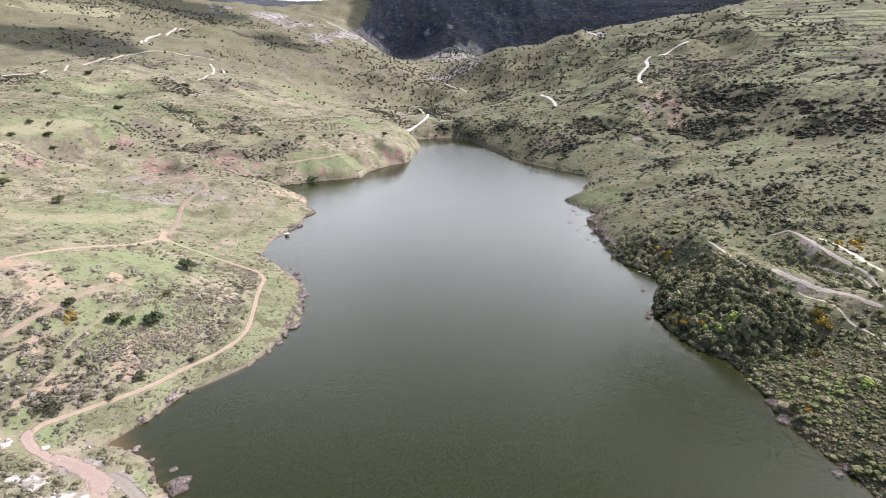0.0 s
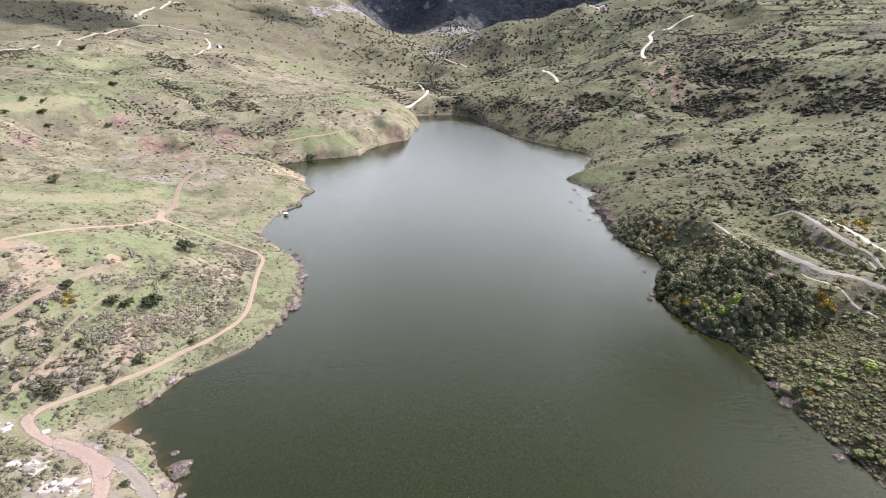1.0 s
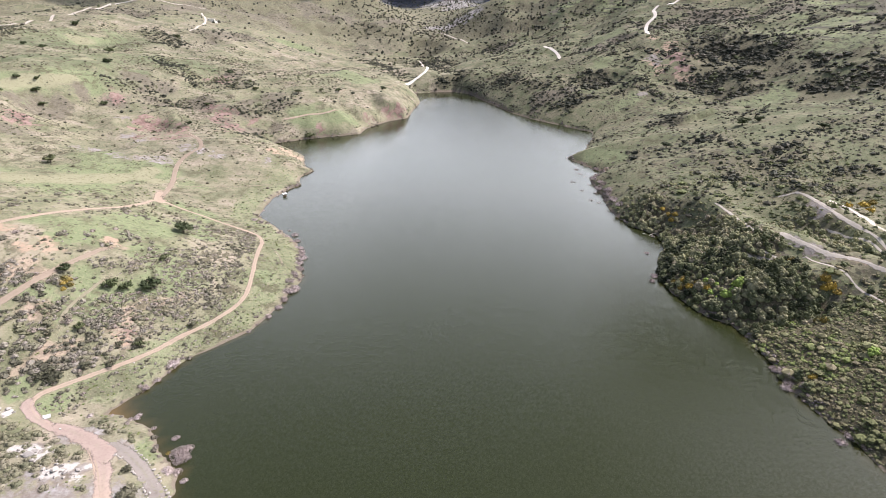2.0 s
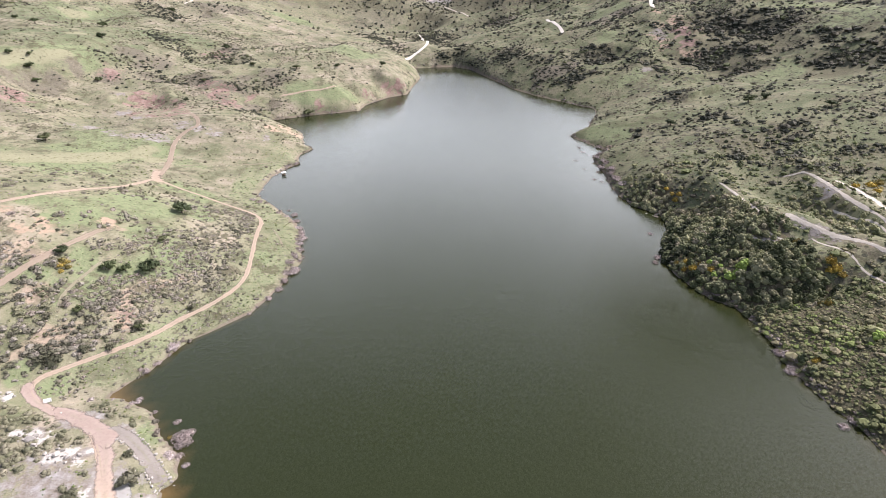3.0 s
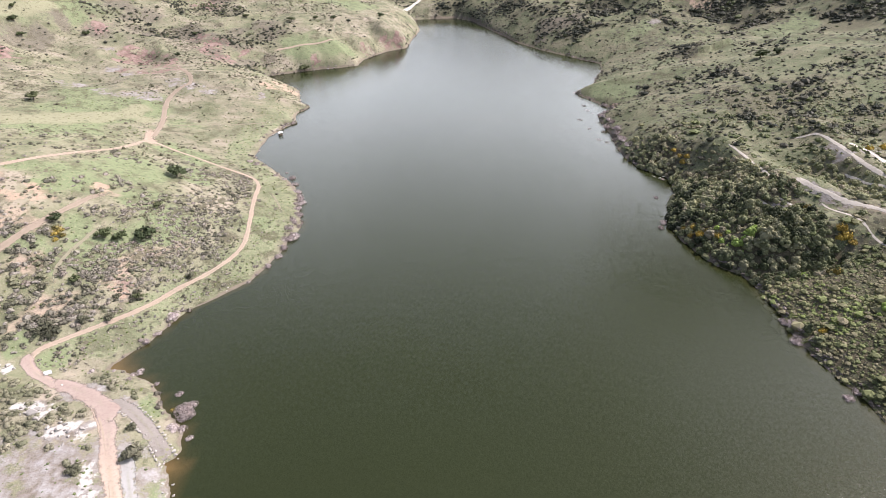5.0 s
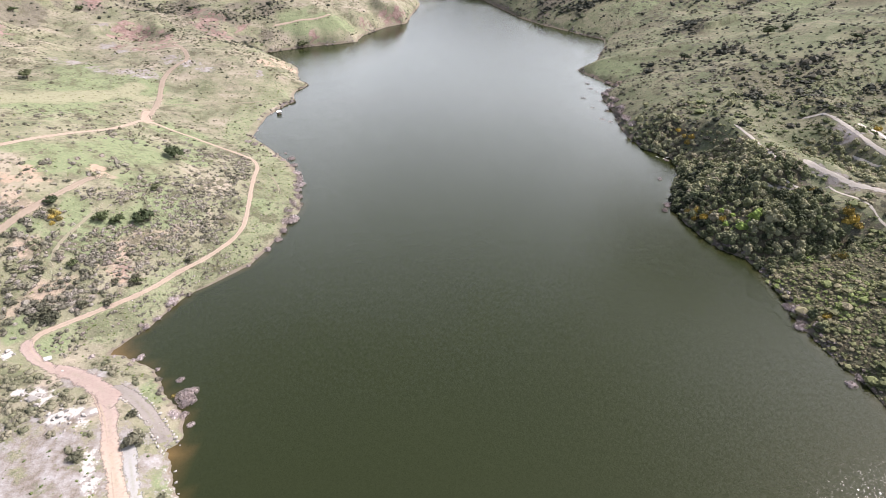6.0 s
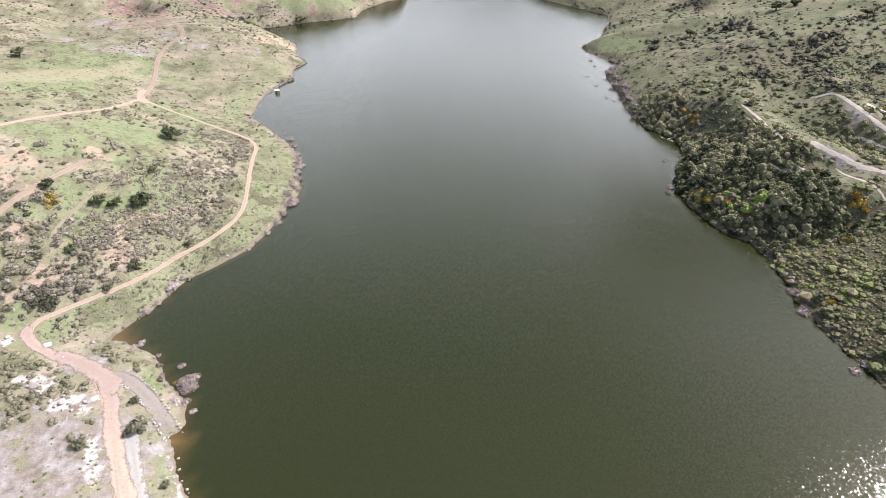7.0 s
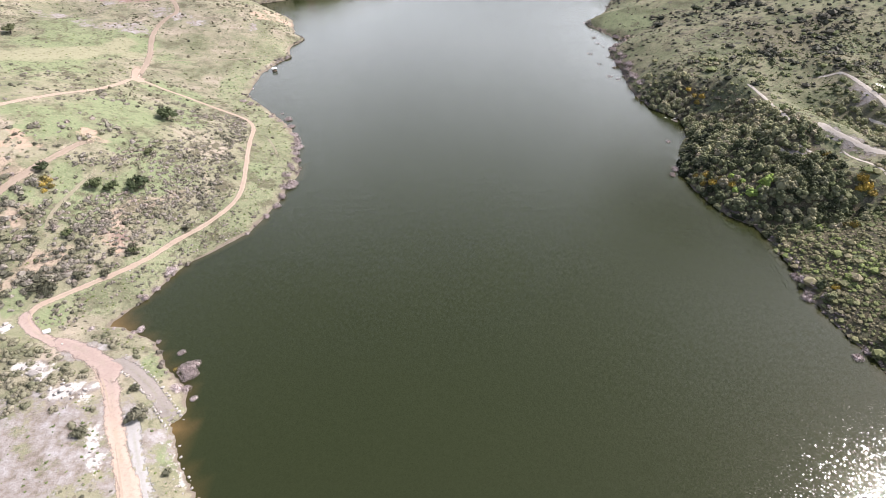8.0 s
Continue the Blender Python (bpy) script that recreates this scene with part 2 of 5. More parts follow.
TRACKS["road_bend"] = (3.4, [(-98.9, 112.7), (-100.0, 110.4), (-97.9, 107.8), (-93.9, 105.4), (-87.0, 102.9)])
TRACKS["gravel_verge"] = (3.6, [(-67.0, 86.0), (-63.4, 81.8), (-60.1, 76.2), (-57.0, 70.7), (-54.0, 66.0), (-49, 59)])
TRACKS["slip_road"] = (3.6, [(-76.0, 99.0), (-72.5, 97.9), (-69.3, 96.3), (-65.0, 92.9), (-60.8, 88.7), (-57.6, 85.2), (-56.6, 84.2)])
TRACKS["ridge_track"] = (1.2, [(107.0, 213.7), (108.2, 209.1), (108.4, 198.2), (105.2, 178.5)])
TRACKS["gravel_track"] = (1.6, [(130.0, 212.0), (134.0, 211.0), (137.6, 208.1), (137.2, 200.4), (135.7, 182.1), (136.9, 164.9), (138, 155)])
TRACKS["gravel_cut"] = (3.6, [(141.0, 199.0), (145.0, 192.0), (146.0, 183.0), (142.5, 173.3), (143, 166)])
TRACKS["quarry_track"] = (2.4, [(111.5, 177.0), (115.1, 171.3), (118.0, 166.8), (121.8, 158.8), (126.9, 151.8), (130, 147)])
TRACKS["descent_path"] = (0.8, [(114.5, 165.6), (116.5, 155.3), (119.8, 149.4), (121.0, 139.6), (120, 130)])
TRACKS["scar_path"] = (1.1, [(98.0, 172.0), (99.1, 169.9), (102.2, 165.0), (104.2, 157.6)])
TRACKS["scar_cut"] = (1.2, [(103.0, 171.0), (106.8, 166.7), (109.5, 163.0)])
TRACKS["bench_path"] = (1.1, [(131.0, 182.0), (133.0, 170.9), (135.5, 162.2), (136, 155)])
TRACKS["white_road"] = (4.0, [(240.6, 674.4), (235.6, 669.8), (231.5, 664.8), (225.4, 637.3), (219.6, 626.6), (214.2, 622.2), (209.3, 615.4), (196.2, 575.5), (194.4, 561.3)])
TRACKS["white_road_top"] = (3.2, [(284.4, 678.8), (274.2, 676.5), (262.3, 677.0), (243.3, 658.5)])
TRACKS["hill_track"] = (3.5, [(116.4, 674.0), (119.6, 651.1), (123.0, 628.1), (118.9, 563.6)])
TRACKS["hill_path"] = (3.2, [(133.5, 619.8), (143.6, 611.4), (152.0, 586.6)])
TRACKS["valley_path"] = (3.0, [(-5.4, 954.0), (8.1, 914.0), (20.5, 873.8), (37.8, 821.1)])
TRACKS["bay_road"] = (3.2, [(-28.8, 770.8), (-24.0, 753.0), (-15.2, 669.2), (-16.2, 627.1), (-23.6, 612.9), (-30.3, 604.6), (-37.9, 594.2)])
TRACKS["bay_track"] = (2.2, [(-37.9, 594.2), (-42.0, 529.7), (-50.0, 506.9), (-61.8, 485.0), (-72.2, 476.5), (-79.2, 462.7), (-81.3, 450.6), (-79.6, 441.3), (-76.8, 435.7)])
TRACKS["bay_path"] = (2.2, [(-114.3, 403.5), (-99.8, 412.0), (-84.5, 418.3), (-77.3, 425.4)])
TRACKS["field_edge"] = (2.0, [(-384.8, 508.9), (-370.8, 531.4), (-356.7, 557.7), (-337.9, 580.8), (-322.4, 614.6), (-296.0, 634.3), (-277.5, 664.4)])
TRACKS["upper_road"] = (4.5, [(-397.8, 526.6), (-381.7, 548.2), (-397.1, 624.5), (-412.4, 680.8), (-399.2, 693.3), (-403.3, 746.0), (-399.3, 788.7), (-385.7, 824.2), (-353.1, 819.1), (-326.3, 849.5)])
TRACKS["upper_lane"] = (4.5, [(-419.3, 832.4), (-439.6, 884.8), (-438.1, 907.8), (-432.2, 923.9), (-439.2, 969.1), (-440.5, 1027.5)])
TRACKS["farm_lane"] = (3.5, [(-273.2, 653.2), (-270.6, 671.5), (-281.1, 725.5), (-303.1, 781.3), (-318.8, 811.6)])
RED_SOIL = [(-180, 477, 8), (-147, 389, 9), (-185, 366, 9), (-167, 351, 7), (-159, 405, 6), (-222, 398, 6), (-238, 323, 7), (-33, 463, 5), (-90, 136, 3), (199, 492, 9), (196, 471, 7), (-138, 376, 6), (-84, 400, 4), (-190, 366, 8), (-166, 350, 7), (-175, 468, 6), (-167, 407, 6), (-146, 400, 6), (-140, 380, 7), (-241, 330, 6), (191, 501, 5), (196, 493, 5), (194, 474, 5), (-195, 361, 5), (-188, 364, 5), (-178, 365, 5), (-164, 359, 4), (-181, 337, 5), (-166, 331, 5), (-158, 336, 5), (-140, 365, 5), (-139, 383, 5), (-146, 400, 4), (-177, 468, 5), (-188, 469, 4), (-130, 396, 5), (-151, 382, 5), (-241, 324, 4), (-57, 436, 3), (-42, 458, 4), (-35, 463, 4)]
ORANGE_SOIL = [(87, 309, 4), (-88, 338, 5), (-92, 340, 6), (-124, 159, 3), (-121, 160, 3), (-91, 135, 3), (-127, 160, 2.5), (-125, 166, 2.5), (-113, 177, 2), (-109, 174, 1.5), (-138, 166, 4), (-97, 330, 6), (194, 514, 10), (194, 549, 7), (193, 520, 7), (178, 493, 7), (193, 457, 7), (180, 480, 7)]
PALE_ROCK = [(115, 170, 3), (118, 165, 3.5), (120, 160, 3), (103, 166, 2), (104, 162, 2), (137, 197, 4), (136, 189, 4), (-88, 96, 3), (-79, 90, 4), (-80, 79, 12), (-75, 70, 12), (-70, 73, 10), (-82, 102, 4), (-173, 328, 6), (-189, 338, 6), (-188, 301, 6), (-204, 369, 5), (149, 442, 5), (182, 499, 7), (-63, 81, 3), (-72, 99, 3), (-55, 78, 2.5), (147, 189, 6), (-142, 311, 6), (-130, 306, 6), (-123, 303, 4), (-160, 290, 6), (-149, 290, 6), (-196, 300, 4), (-186, 300, 4), (-168, 287, 4), (-151, 285, 4), (-145, 287, 4), (-146, 315, 4), (-136, 308, 4), (-97, 308, 4), (-185, 296, 3)]
CLIFF = [(-189, 1428, 60), (-204, 1272, 36), (-395, 3245, 60), (-1078, 3316, 50), (-383, 1322, 36), (-316, 1290, 30), (-239, 1147, 26), (19, 984, 24), (46, 964, 22), (0, 986, 18), (236, 922, 20), (149, 1755, 10), (32, 1682, 12), (-32, 1698, 14), (-588, 3519, 60), (-203, 1547, 40), (-189, 1645, 50), (-209, 1384, 30), (-254, 1222, 16), (-477, 1290, 30), (28, 1440, 50), (-10, 1010, 20), (-7, 1448, 34), (29, 1512, 34), (73, 1534, 34), (19, 1352, 34), (47, 1407, 34), (87, 1518, 34)]
HEATH = [(86, 480, 20), (105, 478, 16), (-338, 819, 50), (-367, 720, 34), (-231, 678, 34), (-262, 905, 44), (-212, 998, 40), (-459, 804, 46), (-164, 404, 12), (-138, 402, 13), (-180, 413, 11), (-117, 415, 12), (-135, 430, 11), (-218, 396, 11), (-242, 382, 10), (-205, 428, 11), (-221, 427, 11), (-237, 327, 10), (-151, 976, 30), (-248, 358, 11), (-237, 304, 12), (-171, 489, 16), (-144, 377, 10), (265, 598, 36), (224, 591, 30), (297, 574, 34), (157, 588, 26), (72, 756, 26), (-85, 982, 30), (-166, 414, 7), (-152, 408, 7), (-140, 420, 7), (-124, 423, 7), (-112, 421, 7), (-133, 379, 6), (-124, 385, 6), (-114, 391, 6), (-206, 408, 6), (-196, 402, 6), (-216, 416, 6), (-161, 400, 6)]
LUSH = [(93, 131, 6), (97, 131, 6), (101, 130, 5), (95, 119, 4), (88, 157, 5), (91, 157, 4), (-118, 144, 4), (-110, 143, 3), (-107, 137, 3), (-107, 150, 4), (-101, 207, 9), (-113, 193, 10), (-119, 177, 8), (-100, 178, 7), (-95, 202, 5), (-122, 167, 4), (-111, 156, 5), (-94, 167, 4), (-118, 204, 8), (-107, 151, 4), (-131, 176, 7), (-105, 116, 3), (-104, 113, 3), (-266, 369, 18), (-161, 246, 26), (-155, 266, 24), (-110, 236, 11), (-90, 166, 11), (-100, 149, 6), (-93, 157, 8), (-102, 143, 7), (-61, 179, 6), (-60, 145, 5), (-94, 112, 4), (95, 132, 7), (99, 134, 6), (86, 159, 5), (89, 156, 4), (85, 166, 4), (100, 123, 6), (219, 387, 16), (207, 381, 12), (131, 434, 16), (93, 326, 9), (96, 317, 9), (354, 547, 34), (345, 561, 24), (367, 512, 34), (314, 486, 30), (297, 498, 26), (299, 414, 26), (160, 816, 26), (215, 768, 22), (166, 613, 20), (181, 605, 16), (149, 517, 16), (-92, 405, 14), (-73, 414, 12), (-78, 518, 22), (-245, 394, 16), (-67, 100, 5), (-56, 78, 3), (-101, 226, 8), (-329, 553, 22), (-192, 750, 26)]
TERRACE = [(465, 764, 60), (446, 659, 55), (421, 579, 50), (372, 582, 45), (364, 513, 40), (416, 806, 45), (326, 439, 30), (297, 478, 24), (414, 625, 45), (376, 652, 40), (223, 750, 26), (163, 811, 22)]
PALE_FIELD = [(-327, 550, 14), (-593, 922, 40), (-553, 972, 36), (-272, 359, 8), (-267, 365, 8), (-262, 372, 8), (-256, 379, 7), (-252, 386, 6), (-248, 393, 5), (-259, 433, 10), (-178, 233, 10), (-172, 240, 10), (-163, 244, 9), (-154, 250, 9), (-148, 262, 8), (-146, 272, 6), (-137, 260, 5)]
WHITE_ROCK = [(-94, 96, 1), (-92, 96, 1.2), (-89, 96, 1.8), (-87, 94, 1.5), (-87, 97, 1), (-82, 89, 1.3), (-81, 89, 1.6), (-79, 91, 1.4), (-76, 88, 1.2), (-70, 80, 1.2), (-69, 78, 1.3), (-67, 75, 1.4), (-65, 73, 1), (-71, 82, 1), (-53, 76, 1.5), (-51, 74, 1.5), (-51, 72, 1.4), (-54, 78, 1.2), (-56, 80, 1.1), (-49, 71, 1.3), (-75, 92, 1), (-84, 96, 1), (-102, 107, 1.2)]
CLEARING = [(116, 171, 4), (118, 166, 4), (104, 164, 3), (137, 198, 5), (136, 189, 4), (99, 226, 7), (107, 221, 9), (115, 221, 9), (108, 230, 9), (119, 202, 5), (120, 196, 5), (95, 207, 3.5), (119, 187, 5), (112, 175, 4), (115, 169, 4), (106, 167, 3), (112, 161, 3), (114, 146, 4), (93, 137, 3), (97, 138, 3)]
DARK_SCRUB = [(-144, 1076, 26), (-100, 1027, 28), (-56, 948, 28), (-18, 887, 28), (16, 874, 28), (58, 857, 28), (-1, 825, 18), (96, 827, 24), (68, 781, 18), (43, 905, 22), (91, 511, 12), (67, 568, 14), (46, 585, 10), (100, 452, 10), (115, 459, 10), (-477, 694, 45), (-489, 794, 42), (-457, 627, 30), (-477, 842, 36), (-522, 1098, 70), (-471, 1147, 60), (-403, 1190, 45), (-559, 1039, 60), (-300, 1050, 26), (-229, 1088, 22), (242, 911, 30), (272, 1587, 34), (169, 803, 22), (249, 770, 30), (218, 506, 26), (222, 478, 30), (218, 439, 30), (204, 449, 22), (245, 480, 28), (255, 450, 26), (230, 361, 16), (246, 369, 22), (339, 502, 30), (328, 464, 26), (277, 413, 24), (268, 358, 24), (146, 358, 16), (132, 490, 14), (63, 527, 10), (65, 868, 34), (116, 821, 34), (143, 248, 14), (134, 239, 10), (133, 184, 12), (-130, 947, 34), (-72, 915, 34), (-35, 866, 26), (148, 221, 10), (151, 438, 16), (-583, 996, 50), (-342, 891, 22), (-316, 913, 20), (-424, 998, 26), (-316, 1073, 20), (-268, 1081, 22), (-232, 1098, 16), (-60, 800, 22), (-20, 760, 18), (10, 940, 30), (60, 930, 34), (-80, 1030, 30), (-130, 1120, 34), (110, 900, 30), (150, 870, 26), (-30, 1000, 30), (40, 1050, 40), (190, 850, 30), (11, 608, 14), (6, 740, 17), (-1, 828, 19), (-19, 914, 22), (-39, 995, 24), (-65, 1110, 28), (-85, 1097, 27), (-106, 1107, 28), (60, 900, 21), (80, 832, 19), (96, 830, 19), (70, 919, 22), (121, 839, 20), (34, 879, 21), (148, 257, 6), (153, 259, 6), (159, 259, 5), (167, 264, 5), (126, 248, 6), (127, 238, 6), (133, 239, 6), (149, 245, 6), (156, 245, 6), (165, 224, 6), (170, 224, 6), (143, 211, 5), (154, 213, 5), (162, 209, 6), (138, 305, 5), (144, 303, 5), (134, 394, 8), (134, 363, 7), (145, 364, 7), (138, 421, 8), (105, 364, 5), (100, 317, 5), (104, 309, 5)]
OLIVE_TREES = [(-99.2, 200.6, 7.6), (-93.8, 172.9, 3.4), (-100.6, 152.9, 5.2), (-96.7, 154.1, 4.2), (-91.1, 156.9, 6.4), (-113.9, 154.4, 4.2), (-100.4, 135.0, 3), (-84.3, 133.7, 3.4), (-187.3, 264.9, 7), (-257.3, 369.2, 6), (-220.4, 274.6, 8), (-251.1, 361.9, 5), (-268.4, 351.8, 5), (-270.2, 372.9, 5), (-261.5, 378.4, 4), (-346.8, 575.6, 9), (-261.4, 467.9, 7), (-302.8, 454.3, 6), (-274.5, 624.3, 8), (-247.1, 439.3, 7), (-318.9, 457.9, 5), (-93.7, 395.0, 7), (-94.2, 452.8, 5), (-82.3, 460.2, 5), (-50.6, 494.5, 6), (-109.3, 440.1, 6), (-142.6, 445.7, 5), (123.1, 307.2, 6), (164.5, 310.8, 8), (173.5, 312.1, 6), (185.5, 275.3, 6), (-225.4, 383.1, 5), (-168.3, 411.4, 4), (-176.8, 489.0, 7), (-163.8, 366.0, 4), (-98.0, 820.2, 5), (-169.8, 716.1, 4), (-58.9, 729.8, 5)]
BANK_TREES = [(-63.4, 84.9, 4.6), (-64.7, 83.7, 3.0), (-67.0, 91.4, 2.2), (-72.0, 80.2, 3.0), (-106.0, 130.8, 3.2), (-100.1, 119.5, 3.6), (-97.8, 118.4, 4), (-101.1, 117.6, 3.4), (-93.5, 123.5, 3.2), (-88.0, 125.7, 3), (-53.8, 73.2, 2.0), (-75.1, 145.2, 2.6), (-85.4, 135.3, 2.6), (-89.2, 132.8, 2.4)]
DEAD_BUSHES = [(79.3, 274.3, 4.5), (80.3, 264.0, 4.5), (80.5, 253.1, 4.5), (82.0, 277.1, 4), (80.3, 290.0, 3.5), (80.5, 244.4, 4), (82.1, 267.0, 4), (-59.0, 97.1, 4.2), (-58.1, 98.6, 3), (-62.0, 102.7, 1.6), (-74.1, 109.9, 1.8), (-75.3, 108.8, 1.5), (-68.6, 105.9, 1.2), (-55.0, 90.3, 1.4), (-53.5, 171.1, 3.6), (-51.5, 172.6, 3.6), (-53.7, 165.3, 3), (-54.6, 197.6, 3.4), (-53.5, 188.3, 3.2), (-54.2, 177.5, 3), (-53.9, 160.8, 2.6), (-55.9, 154.9, 2.4), (-56.2, 203.6, 3.2), (-63.0, 220.5, 3), (-69.6, 221.0, 2.4), (-77.7, 120.1, 2.6), (-76.2, 123.7, 2.2), (-74.8, 130.0, 2.6), (-73.9, 131.3, 2.2), (-58.1, 207.2, 3), (-55.7, 200.4, 3), (-54.8, 193.0, 2.8), (-54.0, 183.1, 2.6), (-60.6, 214.2, 2.6), (-65.7, 218.1, 2), (-80.6, 232.2, 3), (-84.1, 234.5, 2.4), (-66.4, 225.7, 1.2), (77.9, 198.8, 1.6), (74.0, 179.6, 2.4), (71.9, 176.0, 2), (86.8, 125.3, 2.6), (88.1, 123.6, 3), (88.5, 120.8, 2.4), (85.7, 214.9, 1.5), (90.7, 100.3, 3), (87.3, 98.8, 2.4), (-75.2, 106.7, 1.5), (-57.6, 96.4, 3.2), (-59.4, 92.5, 2.4), (-57.2, 92.6, 2.2), (81.5, 282.0, 3.4), (80.5, 270.0, 3.0), (80.0, 258.0, 2.6), (86.5, 118.0, 3.4), (89.5, 116.0, 2.6), (80.5, 295.0, 3.0), (80.5, 287.0, 2.4), (81.5, 277.0, 2.2), (87.0, 311.0, 3.0), (84.0, 300.0, 3.0)]
DROWNED_BUSHES = [(75.9, 311.6), (77.5, 297.9), (85.4, 311.2), (68.7, 288.5), (70.6, 274.8), (76.5, 270.3), (78.5, 262.0), (81.0, 256.4), (71.2, 259.8), (81.9, 250.3), (75.6, 303.1), (76.4, 283.5), (74.4, 256.6), (76.5, 337.2), (77.3, 325.1)]
GORSE = [(-111.7, 149.2, 3), (-111.2, 151.2, 2.6), (-112.1, 151.2, 2.6), (-109.9, 149.3, 2.4), (-110.6, 147.0, 2.0), (-95.8, 174.4, 1.5), (-61.7, 97.9, 1.6), (79.7, 169.8, 2.4), (80.3, 166.2, 2.4), (82.9, 166.5, 2.2), (84.3, 162.3, 2.4), (78.2, 167.4, 2.0), (112.3, 150.3, 3), (113.1, 148.4, 3), (114.2, 146.9, 2.6), (111.4, 148.2, 2.6), (110.4, 164.2, 2.2), (109.0, 160.3, 2), (93.7, 221.8, 2.4), (93.7, 218.0, 2.4), (92.8, 226.0, 2.2), (95.5, 219.5, 2.2), (153.4, 196.2, 3.4), (152.8, 190.9, 3), (147.1, 194.9, 2.6), (104.7, 138.5, 2.4), (105.4, 137.0, 2.4), (92.1, 118.4, 2.0), (77.6, 172.0, 1.8), (157.0, 197.0, 3)]
BOULDERS = [(-88.7, 94.4, 3.2), (-88.4, 95.5, 2.4), (-89.9, 95.0, 2), (-80.5, 90.0, 2.6), (-79.9, 91.2, 2), (-78.0, 89.4, 2.4), (-76.2, 90.2, 1.6), (-92.1, 95.9, 1.6), (-82.8, 90.0, 1.5), (-68.4, 76.4, 1.2), (-66.8, 74.7, 1), (-53.0, 77.0, 1.2), (-51.5, 75.8, 1), (-54.0, 79.4, 1), (-50.0, 73.0, 1.2), (-48.7, 70.9, 1), (-51.6, 74.7, 1), (-63.5, 90.0, 0.9), (-61.6, 88.0, 0.9), (-60.0, 86.3, 0.9), (-57.8, 84.1, 0.9), (-102.1, 107.4, 1.8), (-100.6, 106.9, 1.4), (-64.1, 143.3, 0.9), (-63.7, 144.8, 0.8), (-83.4, 127.6, 0.9), (-88.5, 103.7, 1)]
GARRIGUE = [(-88, 174, 9), (-79, 175, 8), (-73, 178, 7), (-85, 158, 8), (-77, 159, 8), (-70, 156, 7), (-90, 149, 7), (-96, 146, 6), (-81, 147, 7), (-91, 141, 6), (-99, 140, 6), (-108, 141, 5), (-112, 139, 5), (-115, 137, 5), (-120, 150, 5), (-122, 148, 5), (-82, 199, 6), (-89, 209, 5), (-80, 210, 5), (-97, 168, 4), (-102, 165, 5), (-108, 164, 3), (-72, 143, 6), (-82, 137, 6), (-93, 132, 6), (-101, 126, 6), (-107, 124, 6), (-108, 119, 5), (-96, 120, 5), (-89, 124, 5), (-83, 131, 5), (-91, 118, 4), (-85, 120, 4), (-80, 125, 4), (-93, 115, 4), (-86, 115, 4), (-76, 133, 4), (-95, 113, 4), (-71, 138, 4), (-65, 145, 3), (-81, 120, 4), (-73, 134, 4), (-77, 127, 4)]
PASTURE = [(-344, 489, 34), (-325, 509, 34), (-319, 558, 34), (-289, 569, 30), (-292, 402, 24), (-282, 423, 24), (-258, 423, 26), (-249, 459, 26), (-221, 480, 20), (-219, 509, 20), (-201, 489, 18), (-239, 414, 16), (-226, 437, 14)]
GULLY_LINES = []
GULLY_LINES.append([(-236, 410), (-224, 416), (-213, 419), (-202, 411), (-187, 407)])
GULLY_LINES.append([(-234, 493), (-210, 469), (-195, 460)])
GULLY_LINES.append([(-293, 621), (-283, 613), (-270, 598)])
GULLY_LINES.append([(-84, 718), (-56, 630), (-36, 606)])
GULLY_LINES.append([(-139, 406), (-118, 420), (-111, 427)])
GULLY_LINES.append([(-132, 361), (-121, 369), (-118, 386)])
GULLY_LINES.append([(28, 580), (48, 555), (68, 543)])
GULLY_LINES.append([(-373, 508), (-371, 525)])
GULLY_LINES.append([(-182, 469), (-167, 464), (-153, 456)])
GULLY_LINES.append([(-148, 981), (-87, 908), (-33, 842), (6, 647)])
GULLY_LINES.append([(-127, 957), (-53, 921), (-0, 885)])

# ---- materials ----
def material(name, rough=0.9, specular=0.25):
    m = bpy.data.materials.new(name)
    m.use_nodes = True
    b = m.node_tree.nodes["Principled BSDF"]
    b.inputs["Roughness"].default_value, b.inputs["Specular IOR Level"].default_value = rough, specular
    return m, m.node_tree.nodes, m.node_tree.links, b


def noise_node(nodes, links, scale, detail=4.0, rough=0.55, place="world", distort=0.0):
    at = nodes.new("ShaderNodeNewGeometry") if place == "world" else nodes.new("ShaderNodeTexCoord")
    n = nodes.new("ShaderNodeTexNoise")
    n.inputs["Scale"].default_value, n.inputs["Detail"].default_value = scale, detail
    n.inputs["Roughness"].default_value, n.inputs["Distortion"].default_value = rough, distort
    links.new(at.outputs["Position" if place == "world" else "Object"], n.inputs["Vector"])
    return n.outputs["Fac"]


def ramp(nodes, links, fac, stops):
    r = nodes.new("ShaderNodeValToRGB")
    while len(r.color_ramp.elements) < len(stops):
        r.color_ramp.elements.new(0.5)
    for e, (p, c) in zip(r.color_ramp.elements, stops):
        e.position, e.color = p, (*c, 1.0) if len(c) == 3 else c
    links.new(fac, r.inputs["Fac"])
    return r.outputs["Color"]


def mix(nodes, links, fac, a, b, kind="MIX"):
    n = nodes.new("ShaderNodeMix")
    n.data_type, n.blend_type = "RGBA", kind
    for socket, value in ((0, fac), (6, a), (7, b)):
        if hasattr(value, "is_linked"):
            links.new(value, n.inputs[socket])
        else:
            n.inputs[socket].default_value = value if socket == 0 else (*value, 1.0)
    return n.outputs[2]


